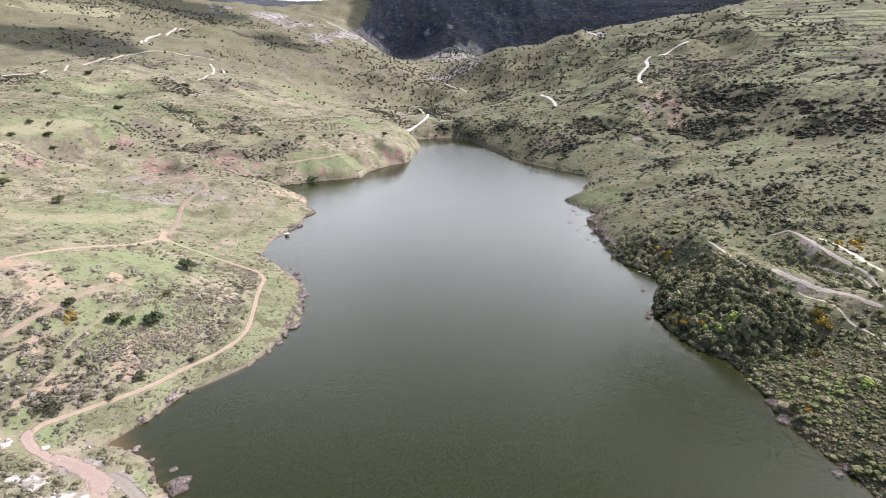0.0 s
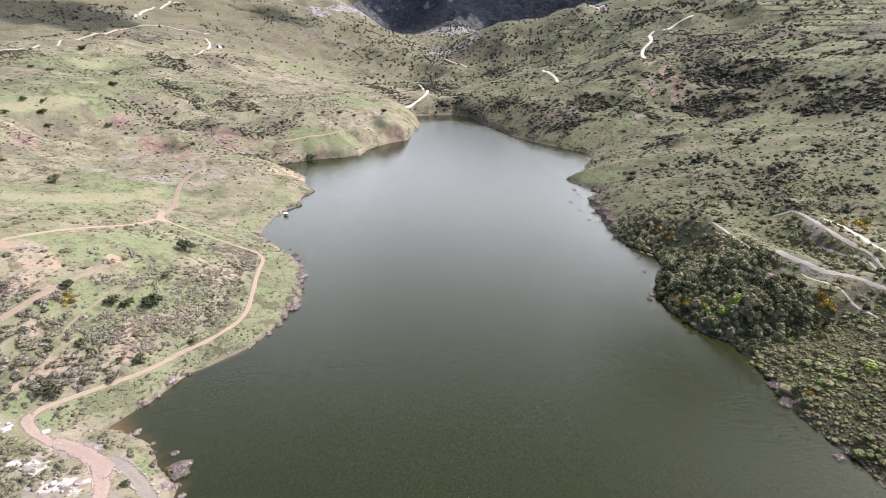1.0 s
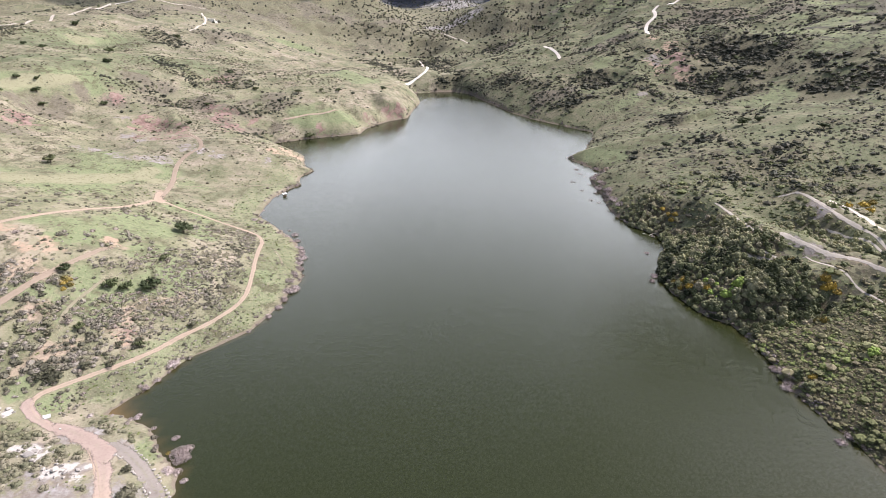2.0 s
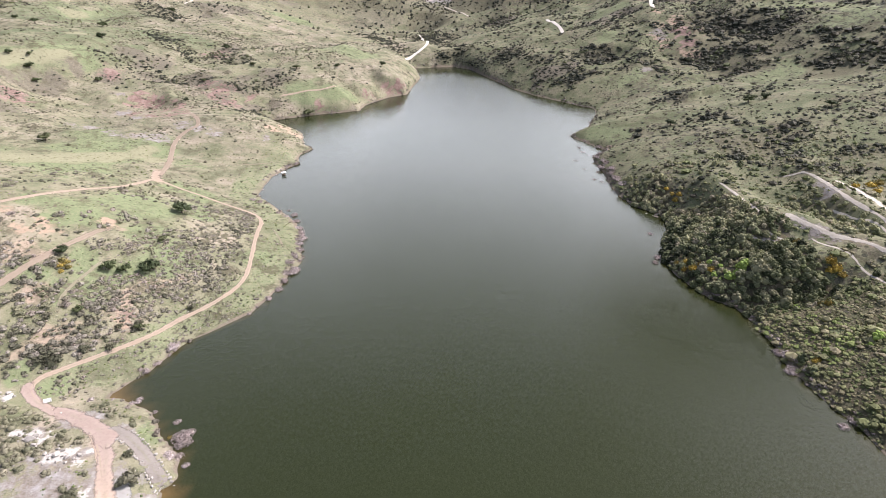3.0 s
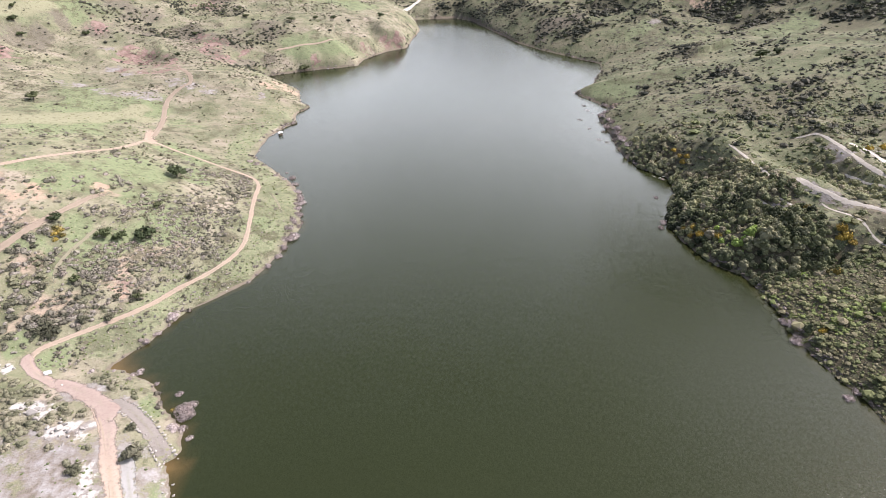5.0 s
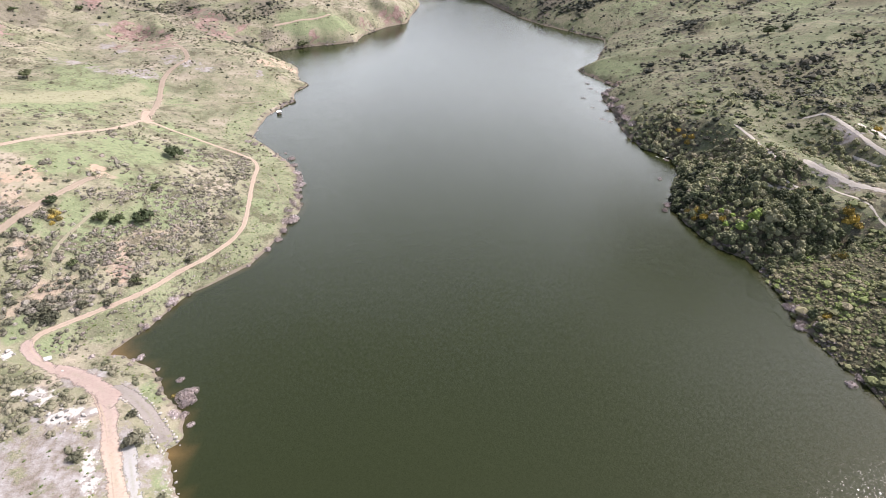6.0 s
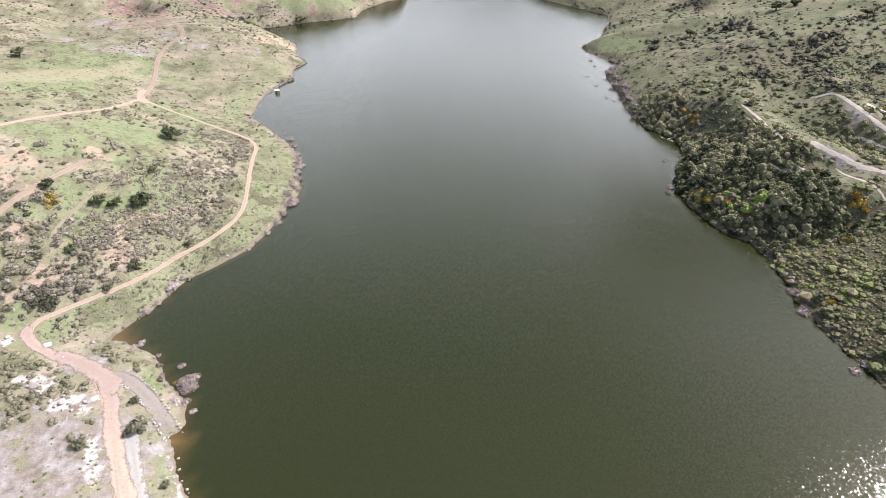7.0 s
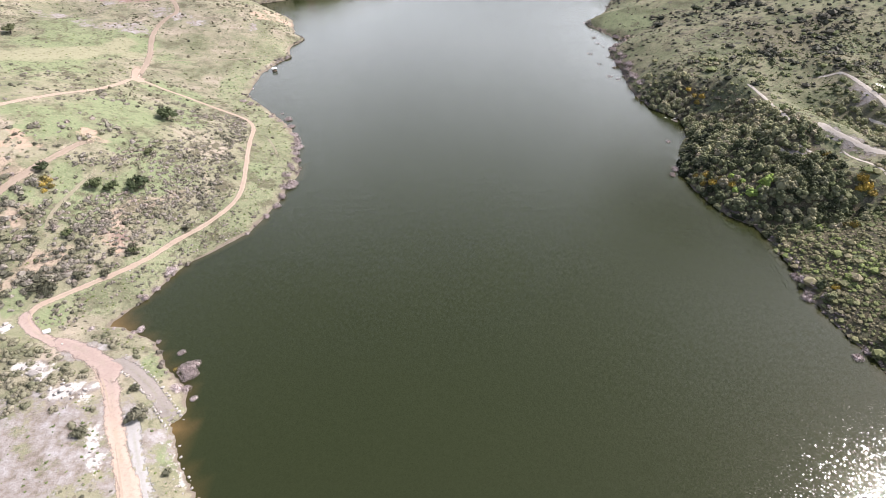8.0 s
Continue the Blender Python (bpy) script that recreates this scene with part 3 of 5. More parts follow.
def maths(nodes, links, op, *values):
    n = nodes.new("ShaderNodeMath")
    n.operation = op
    for i, v in enumerate(values):
        if hasattr(v, "is_linked"):
            links.new(v, n.inputs[i])
        else:
            n.inputs[i].default_value = v
    return n.outputs[0]


def bump(nodes, links, bsdf, fac, strength, distance):
    n = nodes.new("ShaderNodeBump")
    n.inputs["Strength"].default_value, n.inputs["Distance"].default_value = strength, distance
    links.new(fac, n.inputs["Height"])
    links.new(n.outputs["Normal"], bsdf.inputs["Normal"])


def ragged(nodes, links, cover, rough_edge, amount=0.55):
    """A cover's share with its edge broken up by noise."""
    s = maths(nodes, links, "ADD", cover, maths(nodes, links, "MULTIPLY", maths(nodes, links, "SUBTRACT", rough_edge, 0.5), amount * 2))
    n = nodes.new("ShaderNodeMapRange")
    n.interpolation_type = "SMOOTHSTEP"
    n.inputs["From Min"].default_value, n.inputs["From Max"].default_value = 0.36, 0.66
    links.new(s, n.inputs["Value"])
    inside = nodes.new("ShaderNodeMapRange")
    inside.inputs["From Min"].default_value, inside.inputs["From Max"].default_value = 0.06, 0.28
    links.new(cover, inside.inputs["Value"])
    return maths(nodes, links, "MULTIPLY", n.outputs[0], inside.outputs[0])


def ground_material():
    m, nodes, links, bsdf = material("hillside_ground", 0.95, 0.12)
    wide, patch = noise_node(nodes, links, 0.011, 5, 0.62, distort=0.8), noise_node(nodes, links, 0.07, 5, 0.62, distort=0.4)
    tuft, speck = noise_node(nodes, links, 0.55, 4, 0.65), noise_node(nodes, links, 2.3, 3, 0.7)
    # green grass, grey dwarf scrub and brown-mauve dry ground take turns over the slopes
    grass = ramp(nodes, links, patch, [(0.30, (0.110, 0.121, 0.070)), (0.44, (0.170, 0.174, 0.106)), (0.56, (0.226, 0.212, 0.146)), (0.68, (0.29, 0.248, 0.196))])
    mauve = ramp(nodes, links, patch, [(0.32, (0.105, 0.099, 0.071)), (0.46, (0.185, 0.168, 0.126)), (0.58, (0.25, 0.219, 0.172)), (0.70, (0.33, 0.28, 0.228))])
    # olive grass of the east slopes, painted darker as they face away from the sun
    east_shade = nodes.new("ShaderNodeAttribute")
    east_shade.attribute_name = "east_shade"
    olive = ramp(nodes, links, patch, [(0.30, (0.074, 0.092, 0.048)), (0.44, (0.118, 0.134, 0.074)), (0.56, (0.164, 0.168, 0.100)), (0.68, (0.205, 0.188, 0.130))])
    grass = mix(nodes, links, ramp(nodes, links, wide, [(0.45, (0, 0, 0)), (0.60, (0.55, 0.55, 0.55))]), grass, mauve)
    grass = mix(nodes, links, maths(nodes, links, "MULTIPLY", east_shade.outputs["Fac"], ramp(nodes, links, wide, [(0.40, (0.75, 0.75, 0.75)), (0.58, (0.97, 0.97, 0.97))])), grass, olive)
    sward = nodes.new("ShaderNodeAttribute")
    sward.attribute_name = "pasture"
    grass = mix(nodes, links, ragged(nodes, links, sward.outputs["Fac"], patch, 0.6), grass, ramp(nodes, links, patch, [(0.34, (0.092, 0.112, 0.062)), (0.50, (0.130, 0.150, 0.084)), (0.66, (0.175, 0.172, 0.112))]))
    attr = {}
    for name in ("cover", "soil", "stone", "bare", "field"):
        a = nodes.new("ShaderNodeAttribute")
        a.attribute_name = name
        s = nodes.new("ShaderNodeSeparateColor")
        links.new(a.outputs["Color"], s.inputs[0])
        attr[name] = s.outputs
    edge = mix(nodes, links, 0.5, patch, tuft)
    c = grass
    stony = mix(nodes, links, patch, (0.25, 0.205, 0.155), (0.40, 0.305, 0.24))
    c = mix(nodes, links, ragged(nodes, links, attr["bare"][0], edge, 0.7), c, stony)
    scrub = mix(nodes, links, tuft, (0.080, 0.082, 0.052), (0.180, 0.166, 0.108))
    c = mix(nodes, links, ragged(nodes, links, attr["cover"][1], edge, 0.9), c, scrub)
    # far dark forest with pale rock; distance haze is painted in as blue
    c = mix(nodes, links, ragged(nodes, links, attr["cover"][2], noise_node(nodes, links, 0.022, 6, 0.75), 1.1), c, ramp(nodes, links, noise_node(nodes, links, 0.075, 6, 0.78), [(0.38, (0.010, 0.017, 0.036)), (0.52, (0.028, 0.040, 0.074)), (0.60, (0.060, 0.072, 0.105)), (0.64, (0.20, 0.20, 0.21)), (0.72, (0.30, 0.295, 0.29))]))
    lush = mix(nodes, links, tuft, (0.128, 0.158, 0.080), (0.212, 0.238, 0.136))
    c = mix(nodes, links, ragged(nodes, links, attr["cover"][0], edge), c, lush)
    heath = mix(nodes, links, edge, (0.080, 0.074, 0.054), (0.215, 0.188, 0.148))
    c = mix(nodes, links, ragged(nodes, links, attr["bare"][2], edge, 1.0), c, heath)
    # brown litter under the bushes, painted darker for the shade in the gaps
    shaded_litter = mix(nodes, links, patch, (0.055, 0.050, 0.032), (0.135, 0.115, 0.074))
    c = mix(nodes, links, ragged(nodes, links, attr["bare"][1], edge, 0.7), c, shaded_litter)
    # terraced fields: strips along the contours, with hedges and walls between
    place = nodes.new("ShaderNodeSeparateXYZ")
    links.new(nodes.new("ShaderNodeNewGeometry").outputs["Position"], place.inputs[0])
    level = maths(nodes, links, "FRACT", maths(nodes, links, "ADD", maths(nodes, links, "MULTIPLY", place.outputs["Z"], 0.21), maths(nodes, links, "MULTIPLY", patch, 1.1)))
    strip = ramp(nodes, links, level, [(0.0, (0.040, 0.046, 0.036)), (0.20, (0.050, 0.056, 0.042)), (0.26, (0.17, 0.205, 0.098)), (0.62, (0.25, 0.285, 0.15)), (0.95, (0.20, 0.21, 0.13))])
    strip = mix(nodes, links, ramp(nodes, links, noise_node(nodes, links, 0.02, 4, 0.6), [(0.46, (0, 0, 0)), (0.56, (0.9, 0.9, 0.9))]), strip, mix(nodes, links, tuft, (0.05, 0.052, 0.042), (0.19, 0.17, 0.135)))
    c = mix(nodes, links, ragged(nodes, links, attr["field"][0], edge, 0.5), c, strip)
    # dwarf scrub in flecks of some metres, denser in places
    fleck = noise_node(nodes, links, 0.19, 5, 0.72)
    dense = ramp(nodes, links, noise_node(nodes, links, 0.018, 4, 0.6), [(0.38, (0.15, 0.15, 0.15)), (0.60, (0.9, 0.9, 0.9))])
    c = mix(nodes, links, maths(nodes, links, "MULTIPLY", dense, ramp(nodes, links, fleck, [(0.50, (0, 0, 0)), (0.58, (1, 1, 1))])), c, (0.080, 0.075, 0.048))
    c = mix(nodes, links, ragged(nodes, links, attr["field"][1], edge, 0.30), c, mix(nodes, links, patch, (0.200, 0.200, 0.124), (0.255, 0.244, 0.162)))
    # single dwarf shrubs on the far slopes, thick in places and missing in others
    cells = nodes.new("ShaderNodeTexVoronoi")
    cells.inputs["Scale"].default_value, cells.inputs["Randomness"].default_value = 0.30, 1.0
    links.new(nodes.new("ShaderNodeNewGeometry").outputs["Position"], cells.inputs["Vector"])
    parts_of = nodes.new("ShaderNodeSeparateColor")
    links.new(cells.outputs["Color"], parts_of.inputs[0])
    size = maths(nodes, links, "MULTIPLY", parts_of.outputs[0], maths(nodes, links, "MULTIPLY", dense, 0.62))
    dot = maths(nodes, links, "MULTIPLY", maths(nodes, links, "LESS_THAN", maths(nodes, links, "ADD", cells.outputs["Distance"], maths(nodes, links, "MULTIPLY", tuft, 0.25)), maths(nodes, links, "ADD", size, 0.12)), ramp(nodes, links, attr["cover"][1], [(0.08, (0, 0, 0)), (0.25, (0.85, 0.85, 0.85))]))
    c = mix(nodes, links, dot, c, mix(nodes, links, parts_of.outputs[1], (0.034, 0.038, 0.028), (0.085, 0.078, 0.062)))
    # dry tufts and bare specks between them
    c = mix(nodes, links, ramp(nodes, links, tuft, [(0.57, (0, 0, 0)), (0.62, (0.55, 0.55, 0.55))]), c, (0.085, 0.088, 0.050))
    c = mix(nodes, links, ramp(nodes, links, speck, [(0.58, (0, 0, 0)), (0.66, (0.5, 0.5, 0.5))]), c, (0.36, 0.30, 0.22))
    # dwarf plants a step apart, everywhere but on the mown fields
    weeds = nodes.new("ShaderNodeTexVoronoi")
    weeds.inputs["Scale"].default_value, weeds.inputs["Randomness"].default_value = 0.62, 1.0
    links.new(nodes.new("ShaderNodeNewGeometry").outputs["Position"], weeds.inputs["Vector"])
    weed_parts = nodes.new("ShaderNodeSeparateColor")
    links.new(weeds.outputs["Color"], weed_parts.inputs[0])
    thick = ramp(nodes, links, noise_node(nodes, links, 0.035, 4, 0.62), [(0.36, (0.02, 0.02, 0.02)), (0.62, (0.50, 0.50, 0.50))])
    weed = maths(nodes, links, "LESS_THAN", maths(nodes, links, "ADD", weeds.outputs["Distance"], maths(nodes, links, "MULTIPLY", speck, 0.2)), maths(nodes, links, "ADD", maths(nodes, links, "MULTIPLY", weed_parts.outputs[0], thick), 0.10))
    weed = maths(nodes, links, "MULTIPLY", weed, maths(nodes, links, "SUBTRACT", 0.8, maths(nodes, links, "MULTIPLY", attr["field"][1], 0.75)))
    c = mix(nodes, links, weed, c, mix(nodes, links, weed_parts.outputs[1], (0.050, 0.054, 0.032), (0.125, 0.105, 0.080)))
    dirt = mix(nodes, links, tuft, (0.22, 0.17, 0.125), (0.33, 0.265, 0.205))
    c = mix(nodes, links, ragged(nodes, links, attr["soil"][0], edge), c, dirt)
    red = ramp(nodes, links, fleck, [(0.36, (0.080, 0.052, 0.045)), (0.48, (0.165, 0.108, 0.094)), (0.62, (0.265, 0.188, 0.164))])
    c = mix(nodes, links, ragged(nodes, links, attr["soil"][1], fleck, 2.4), c, red)
    orange = mix(nodes, links, tuft, (0.27, 0.20, 0.145), (0.38, 0.29, 0.22))
    c = mix(nodes, links, ragged(nodes, links, attr["soil"][2], fleck, 1.8), c, orange)
    pale = ramp(nodes, links, mix(nodes, links, 0.40, tuft, fleck), [(0.34, (0.115, 0.094, 0.072)), (0.45, (0.195, 0.168, 0.146)), (0.56, (0.255, 0.236, 0.222)), (0.68, (0.325, 0.316, 0.315))])
    c = mix(nodes, links, ragged(nodes, links, attr["stone"][0], fleck, 1.2), c, pale)
    c = mix(nodes, links, ragged(nodes, links, attr["field"][2], mix(nodes, links, 0.35, tuft, speck), 1.2), c, mix(nodes, links, speck, (0.30, 0.28, 0.255), (0.52, 0.50, 0.47)))
    cliff = mix(nodes, links, ramp(nodes, links, noise_node(nodes, links, 0.11, 6, 0.75), [(0.40, (0, 0, 0)), (0.62, (1, 1, 1))]), (0.085, 0.085, 0.075), (0.36, 0.34, 0.325))
    c = mix(nodes, links, ragged(nodes, links, attr["stone"][1], noise_node(nodes, links, 0.03, 5, 0.65), 0.9), c, cliff)
    c = mix(nodes, links, ragged(nodes, links, attr["stone"][2], edge, 0.4), c, mix(nodes, links, tuft, (0.12, 0.105, 0.078), (0.23, 0.19, 0.15)))
    links.new(c, bsdf.inputs["Base Color"])
    bump(nodes, links, bsdf, mix(nodes, links, 0.6, speck, tuft), 0.9, 0.35)
    return m


def track_material(name, low, high, rut, verge=(0.19, 0.185, 0.115), fray=0.55, south=None, worn_in=1.0):
    """Worn earth: two wheel ruts, a weedier middle, edges that fray into the verge."""
    m, nodes, links, bsdf = material(name, 0.95, 0.12)
    a, b = noise_node(nodes, links, 0.25, 4, 0.6), noise_node(nodes, links, 1.6, 4, 0.7)
    c = mix(nodes, links, a, low, high)
    if south:
        # the soil turns from pink to cream along the road
        place = nodes.new("ShaderNodeSeparateXYZ")
        links.new(nodes.new("ShaderNodeNewGeometry").outputs["Position"], place.inputs[0])
        turn = nodes.new("ShaderNodeMapRange")
        turn.inputs["From Min"].default_value, turn.inputs["From Max"].default_value = 94.0, 83.0
        links.new(maths(nodes, links, "ADD", place.outputs["Y"], maths(nodes, links, "MULTIPLY", a, 4.0)), turn.inputs["Value"])
        c = mix(nodes, links, turn.outputs[0], c, mix(nodes, links, a, *south))
    c = mix(nodes, links, ramp(nodes, links, b, [(0.5, (0, 0, 0)), (0.75, (0.6, 0.6, 0.6))]), c, rut)
    at = nodes.new("ShaderNodeAttribute")
    at.attribute_name = "across"
    off = maths(nodes, links, "ABSOLUTE", at.outputs["Fac"])
    rutted = maths(nodes, links, "MULTIPLY", ramp(nodes, links, off, [(0.18, (0, 0, 0)), (0.40, (1, 1, 1)), (0.55, (1, 1, 1)), (0.80, (0, 0, 0))]), 0.4)
    c = mix(nodes, links, rutted, c, mix(nodes, links, 0.5, c, (1.2, 1.2, 1.2), "MULTIPLY"))
    weedy = maths(nodes, links, "MULTIPLY", ramp(nodes, links, off, [(0.0, (1, 1, 1)), (0.25, (0, 0, 0))]), ramp(nodes, links, a, [(0.45, (0, 0, 0)), (0.62, (0.35, 0.35, 0.35))]))
    c = mix(nodes, links, weedy, c, verge)
    ends = nodes.new("ShaderNodeAttribute")
    ends.attribute_name = "ends"
    worn = maths(nodes, links, "MAXIMUM", ramp(nodes, links, off, [(fray, (0, 0, 0)), (1.0, (0.75, 0.75, 0.75))]), ends.outputs["Fac"])
    frayed = ragged(nodes, links, worn, mix(nodes, links, 0.5, a, b), 0.7)
    links.new(maths(nodes, links, "MULTIPLY", maths(nodes, links, "SUBTRACT", 1.0, frayed), worn_in), bsdf.inputs["Alpha"])
    links.new(c, bsdf.inputs["Base Color"])
    bump(nodes, links, bsdf, b, 0.6, 0.12)
    return m


def leaf_material(name, stops, by="tone", through=0.25):
    """Foliage: one tone for each plant, finer change from leaf clump to leaf clump."""
    m, nodes, links, bsdf = material(name, 0.75, 0.18)
    if by == "tone":
        a = nodes.new("ShaderNodeAttribute")
        a.attribute_name = "tone"
        tone = a.outputs["Fac"]
    else:
        tone = nodes.new("ShaderNodeObjectInfo").outputs["Random"]
    isle = nodes.new("ShaderNodeNewGeometry").outputs["Random Per Island"]
    c = ramp(nodes, links, tone, stops)
    c = mix(nodes, links, 0.5, c, ramp(nodes, links, isle, [(0.0, (0.55, 0.56, 0.54)), (1.0, (1.0, 1.0, 0.96))]), "MULTIPLY")
    c = mix(nodes, links, ramp(nodes, links, noise_node(nodes, links, 1.7, 3, 0.7), [(0.4, (0, 0, 0)), (0.7, (0.5, 0.5, 0.5))]), c, mix(nodes, links, 0.5, c, (1.0, 0.95, 0.8), "OVERLAY"))
    links.new(c, bsdf.inputs["Base Color"])
    return m


def bark_material(name, low, high):
    m, nodes, links, bsdf = material(name, 0.9, 0.15)
    f = noise_node(nodes, links, 6.0, 4, 0.65, "own")
    links.new(mix(nodes, links, f, low, high), bsdf.inputs["Base Color"])
    bump(nodes, links, bsdf, f, 0.7, 0.03)
    return m


def water_material():
    m, nodes, links, bsdf = material("lake_water", 0.075, 0.5)
    bsdf.inputs["IOR"].default_value = 1.33
    a = nodes.new("ShaderNodeAttribute")
    a.attribute_name = "silt"
    c = mix(nodes, links, noise_node(nodes, links, 0.010, 3), (0.0165, 0.0212, 0.0073), (0.0215, 0.0268, 0.0097))
    c = mix(nodes, links, a.outputs["Fac"], c, (0.17, 0.105, 0.040))
    links.new(c, bsdf.inputs["Base Color"])
    # wind ripple: small facets, each with a tilt of its own, on a soft swell
    tilt = None
    for scale, amount in ((6.0, 0.036), (4.0, 0.046)):
        facets = nodes.new("ShaderNodeTexVoronoi")
        facets.inputs["Scale"].default_value = scale
        links.new(nodes.new("ShaderNodeNewGeometry").outputs["Position"], facets.inputs["Vector"])
        lean = nodes.new("ShaderNodeVectorMath")
        lean.operation = "MULTIPLY_ADD"
        lean.inputs[1].default_value, lean.inputs[2].default_value = (2 * amount, 2 * amount, 0), (-amount, -amount, 0)
        links.new(facets.outputs["Color"], lean.inputs[0])
        if tilt is None:
            tilt = lean.outputs[0]
        else:
            both = nodes.new("ShaderNodeVectorMath")
            links.new(tilt, both.inputs[0])
            links.new(lean.outputs[0], both.inputs[1])
            tilt = both.outputs[0]
    swell = nodes.new("ShaderNodeBump")
    swell.inputs["Strength"].default_value, swell.inputs["Distance"].default_value = 1.0, 0.03
    links.new(noise_node(nodes, links, 0.35, 2, 0.5), swell.inputs["Height"])
    wavy = nodes.new("ShaderNodeVectorMath")
    links.new(swell.outputs["Normal"], wavy.inputs[0])
    links.new(tilt, wavy.inputs[1])
    level = nodes.new("ShaderNodeVectorMath")
    level.operation = "NORMALIZE"
    links.new(wavy.outputs[0], level.inputs[0])
    links.new(level.outputs[0], bsdf.inputs["Normal"])
    return m


GROUND = ground_material()
EARTH = track_material("earth_track", (0.30, 0.230, 0.175), (0.40, 0.325, 0.262), (0.235, 0.18, 0.138), fray=0.25, worn_in=0.88)
GRAVEL = track_material("pale_gravel_track", (0.42, 0.38, 0.325), (0.57, 0.525, 0.465), (0.29, 0.25, 0.20), fray=0.05, worn_in=0.88)
LIMESTONE = track_material("white_limestone_road", (0.50, 0.465, 0.42), (0.66, 0.625, 0.58), (0.40, 0.36, 0.315), fray=0.6)
WORN = track_material("worn_grass_track", (0.27, 0.25, 0.175), (0.35, 0.31, 0.235), (0.20, 0.20, 0.125), fray=0.25, worn_in=0.65)
FADED = track_material("faded_earth_track", (0.27, 0.215, 0.165), (0.36, 0.29, 0.235), (0.21, 0.165, 0.125), fray=0.2, worn_in=0.75)
CONCRETE = track_material("worn_concrete", (0.175, 0.155, 0.138), (0.25, 0.225, 0.205), (0.13, 0.11, 0.095), fray=0.4)
PINK = track_material("pink_earth", (0.24, 0.180, 0.154), (0.335, 0.272, 0.24), (0.19, 0.132, 0.116), fray=0.12, south=((0.31, 0.238, 0.188), (0.39, 0.315, 0.258)))
VERGE = track_material("grey_gravel", (0.245, 0.237, 0.225), (0.325, 0.318, 0.31), (0.20, 0.19, 0.175), fray=0.1)
WATER = water_material()
GREY_STOPS = [(0.0, (0.070, 0.070, 0.050)), (0.25, (0.140, 0.130, 0.104)), (0.50, (0.245, 0.220, 0.198)), (0.72, (0.145, 0.146, 0.092)), (0.88, (0.235, 0.196, 0.180)), (1.0, (0.175, 0.172, 0.112))]
GREEN_STOPS = [(0.0, (0.070, 0.095, 0.035)), (0.5, (0.115, 0.145, 0.050)), (1.0, (0.16, 0.165, 0.075))]
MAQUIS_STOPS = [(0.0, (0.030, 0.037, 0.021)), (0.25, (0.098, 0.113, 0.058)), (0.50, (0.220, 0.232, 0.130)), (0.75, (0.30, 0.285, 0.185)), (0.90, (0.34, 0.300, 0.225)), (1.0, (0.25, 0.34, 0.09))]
HILL_STOPS = [(0.0, (0.026, 0.031, 0.022)), (0.5, (0.052, 0.056, 0.040)), (0.8, (0.098, 0.090, 0.070)), (1.0, (0.10, 0.115, 0.056))]
GREY_LEAF, GREY_LEAF_EACH = leaf_material("grey_shrub_leaf", GREY_STOPS), leaf_material("grey_shrub_leaf_each", GREY_STOPS, "each")
SHORE_LEAF = leaf_material("shore_twig", [(0.0, (0.095, 0.085, 0.068)), (0.5, (0.19, 0.16, 0.15)), (0.8, (0.29, 0.25, 0.25)), (1.0, (0.14, 0.15, 0.08))])
GREEN_LEAF = leaf_material("green_tuft_leaf", GREEN_STOPS)
LOW_STOPS = [(0.0, (0.075, 0.090, 0.040)), (0.35, (0.130, 0.152, 0.064)), (0.6, (0.180, 0.182, 0.095)), (0.85, (0.225, 0.198, 0.132)), (1.0, (0.175, 0.215, 0.076))]
LOW_LEAF = leaf_material("low_scrub_leaf", LOW_STOPS)
BANK_LEAF = leaf_material("bank_tree_leaf", [(0.0, (0.060, 0.062, 0.042)), (0.6, (0.098, 0.098, 0.066)), (1.0, (0.135, 0.128, 0.092))], "each")
OLIVE_LEAF = leaf_material("olive_shrub_leaf", [(0.0, (0.100, 0.104, 0.066)), (0.4, (0.165, 0.160, 0.110)), (0.75, (0.215, 0.198, 0.150)), (1.0, (0.135, 0.150, 0.080))], "each")
MAQUIS_LEAF, MAQUIS_LEAF_EACH = leaf_material("maquis_leaf", MAQUIS_STOPS), leaf_material("maquis_leaf_each", [(q * 1.3, c) for q, c in MAQUIS_STOPS[:4]], "each")
HILL_LEAF = leaf_material("hill_scrub_leaf", HILL_STOPS)
DWARF_LEAF = leaf_material("dwarf_shrub_leaf", [(0.0, (0.055, 0.058, 0.036)), (0.4, (0.095, 0.092, 0.058)), (0.7, (0.145, 0.125, 0.10)), (1.0, (0.11, 0.125, 0.058))])
TREE_LEAF = leaf_material("tree_leaf", [(0.0, (0.035, 0.048, 0.022)), (0.6, (0.062, 0.078, 0.034)), (1.0, (0.09, 0.10, 0.05))], "each")
GORSE_LEAF = leaf_material("gorse_bloom", [(0.0, (0.12, 0.11, 0.048)), (0.5, (0.30, 0.225, 0.062)), (1.0, (0.46, 0.34, 0.075))], "each")
TWIG = leaf_material("bare_twig", [(0.0, (0.30, 0.25, 0.245)), (1.0, (0.50, 0.43, 0.435))], "each")
BARK = bark_material("bark", (0.08, 0.065, 0.05), (0.17, 0.145, 0.115))
STONE = bark_material("boulder_stone", (0.22, 0.20, 0.18), (0.42, 0.395, 0.37))

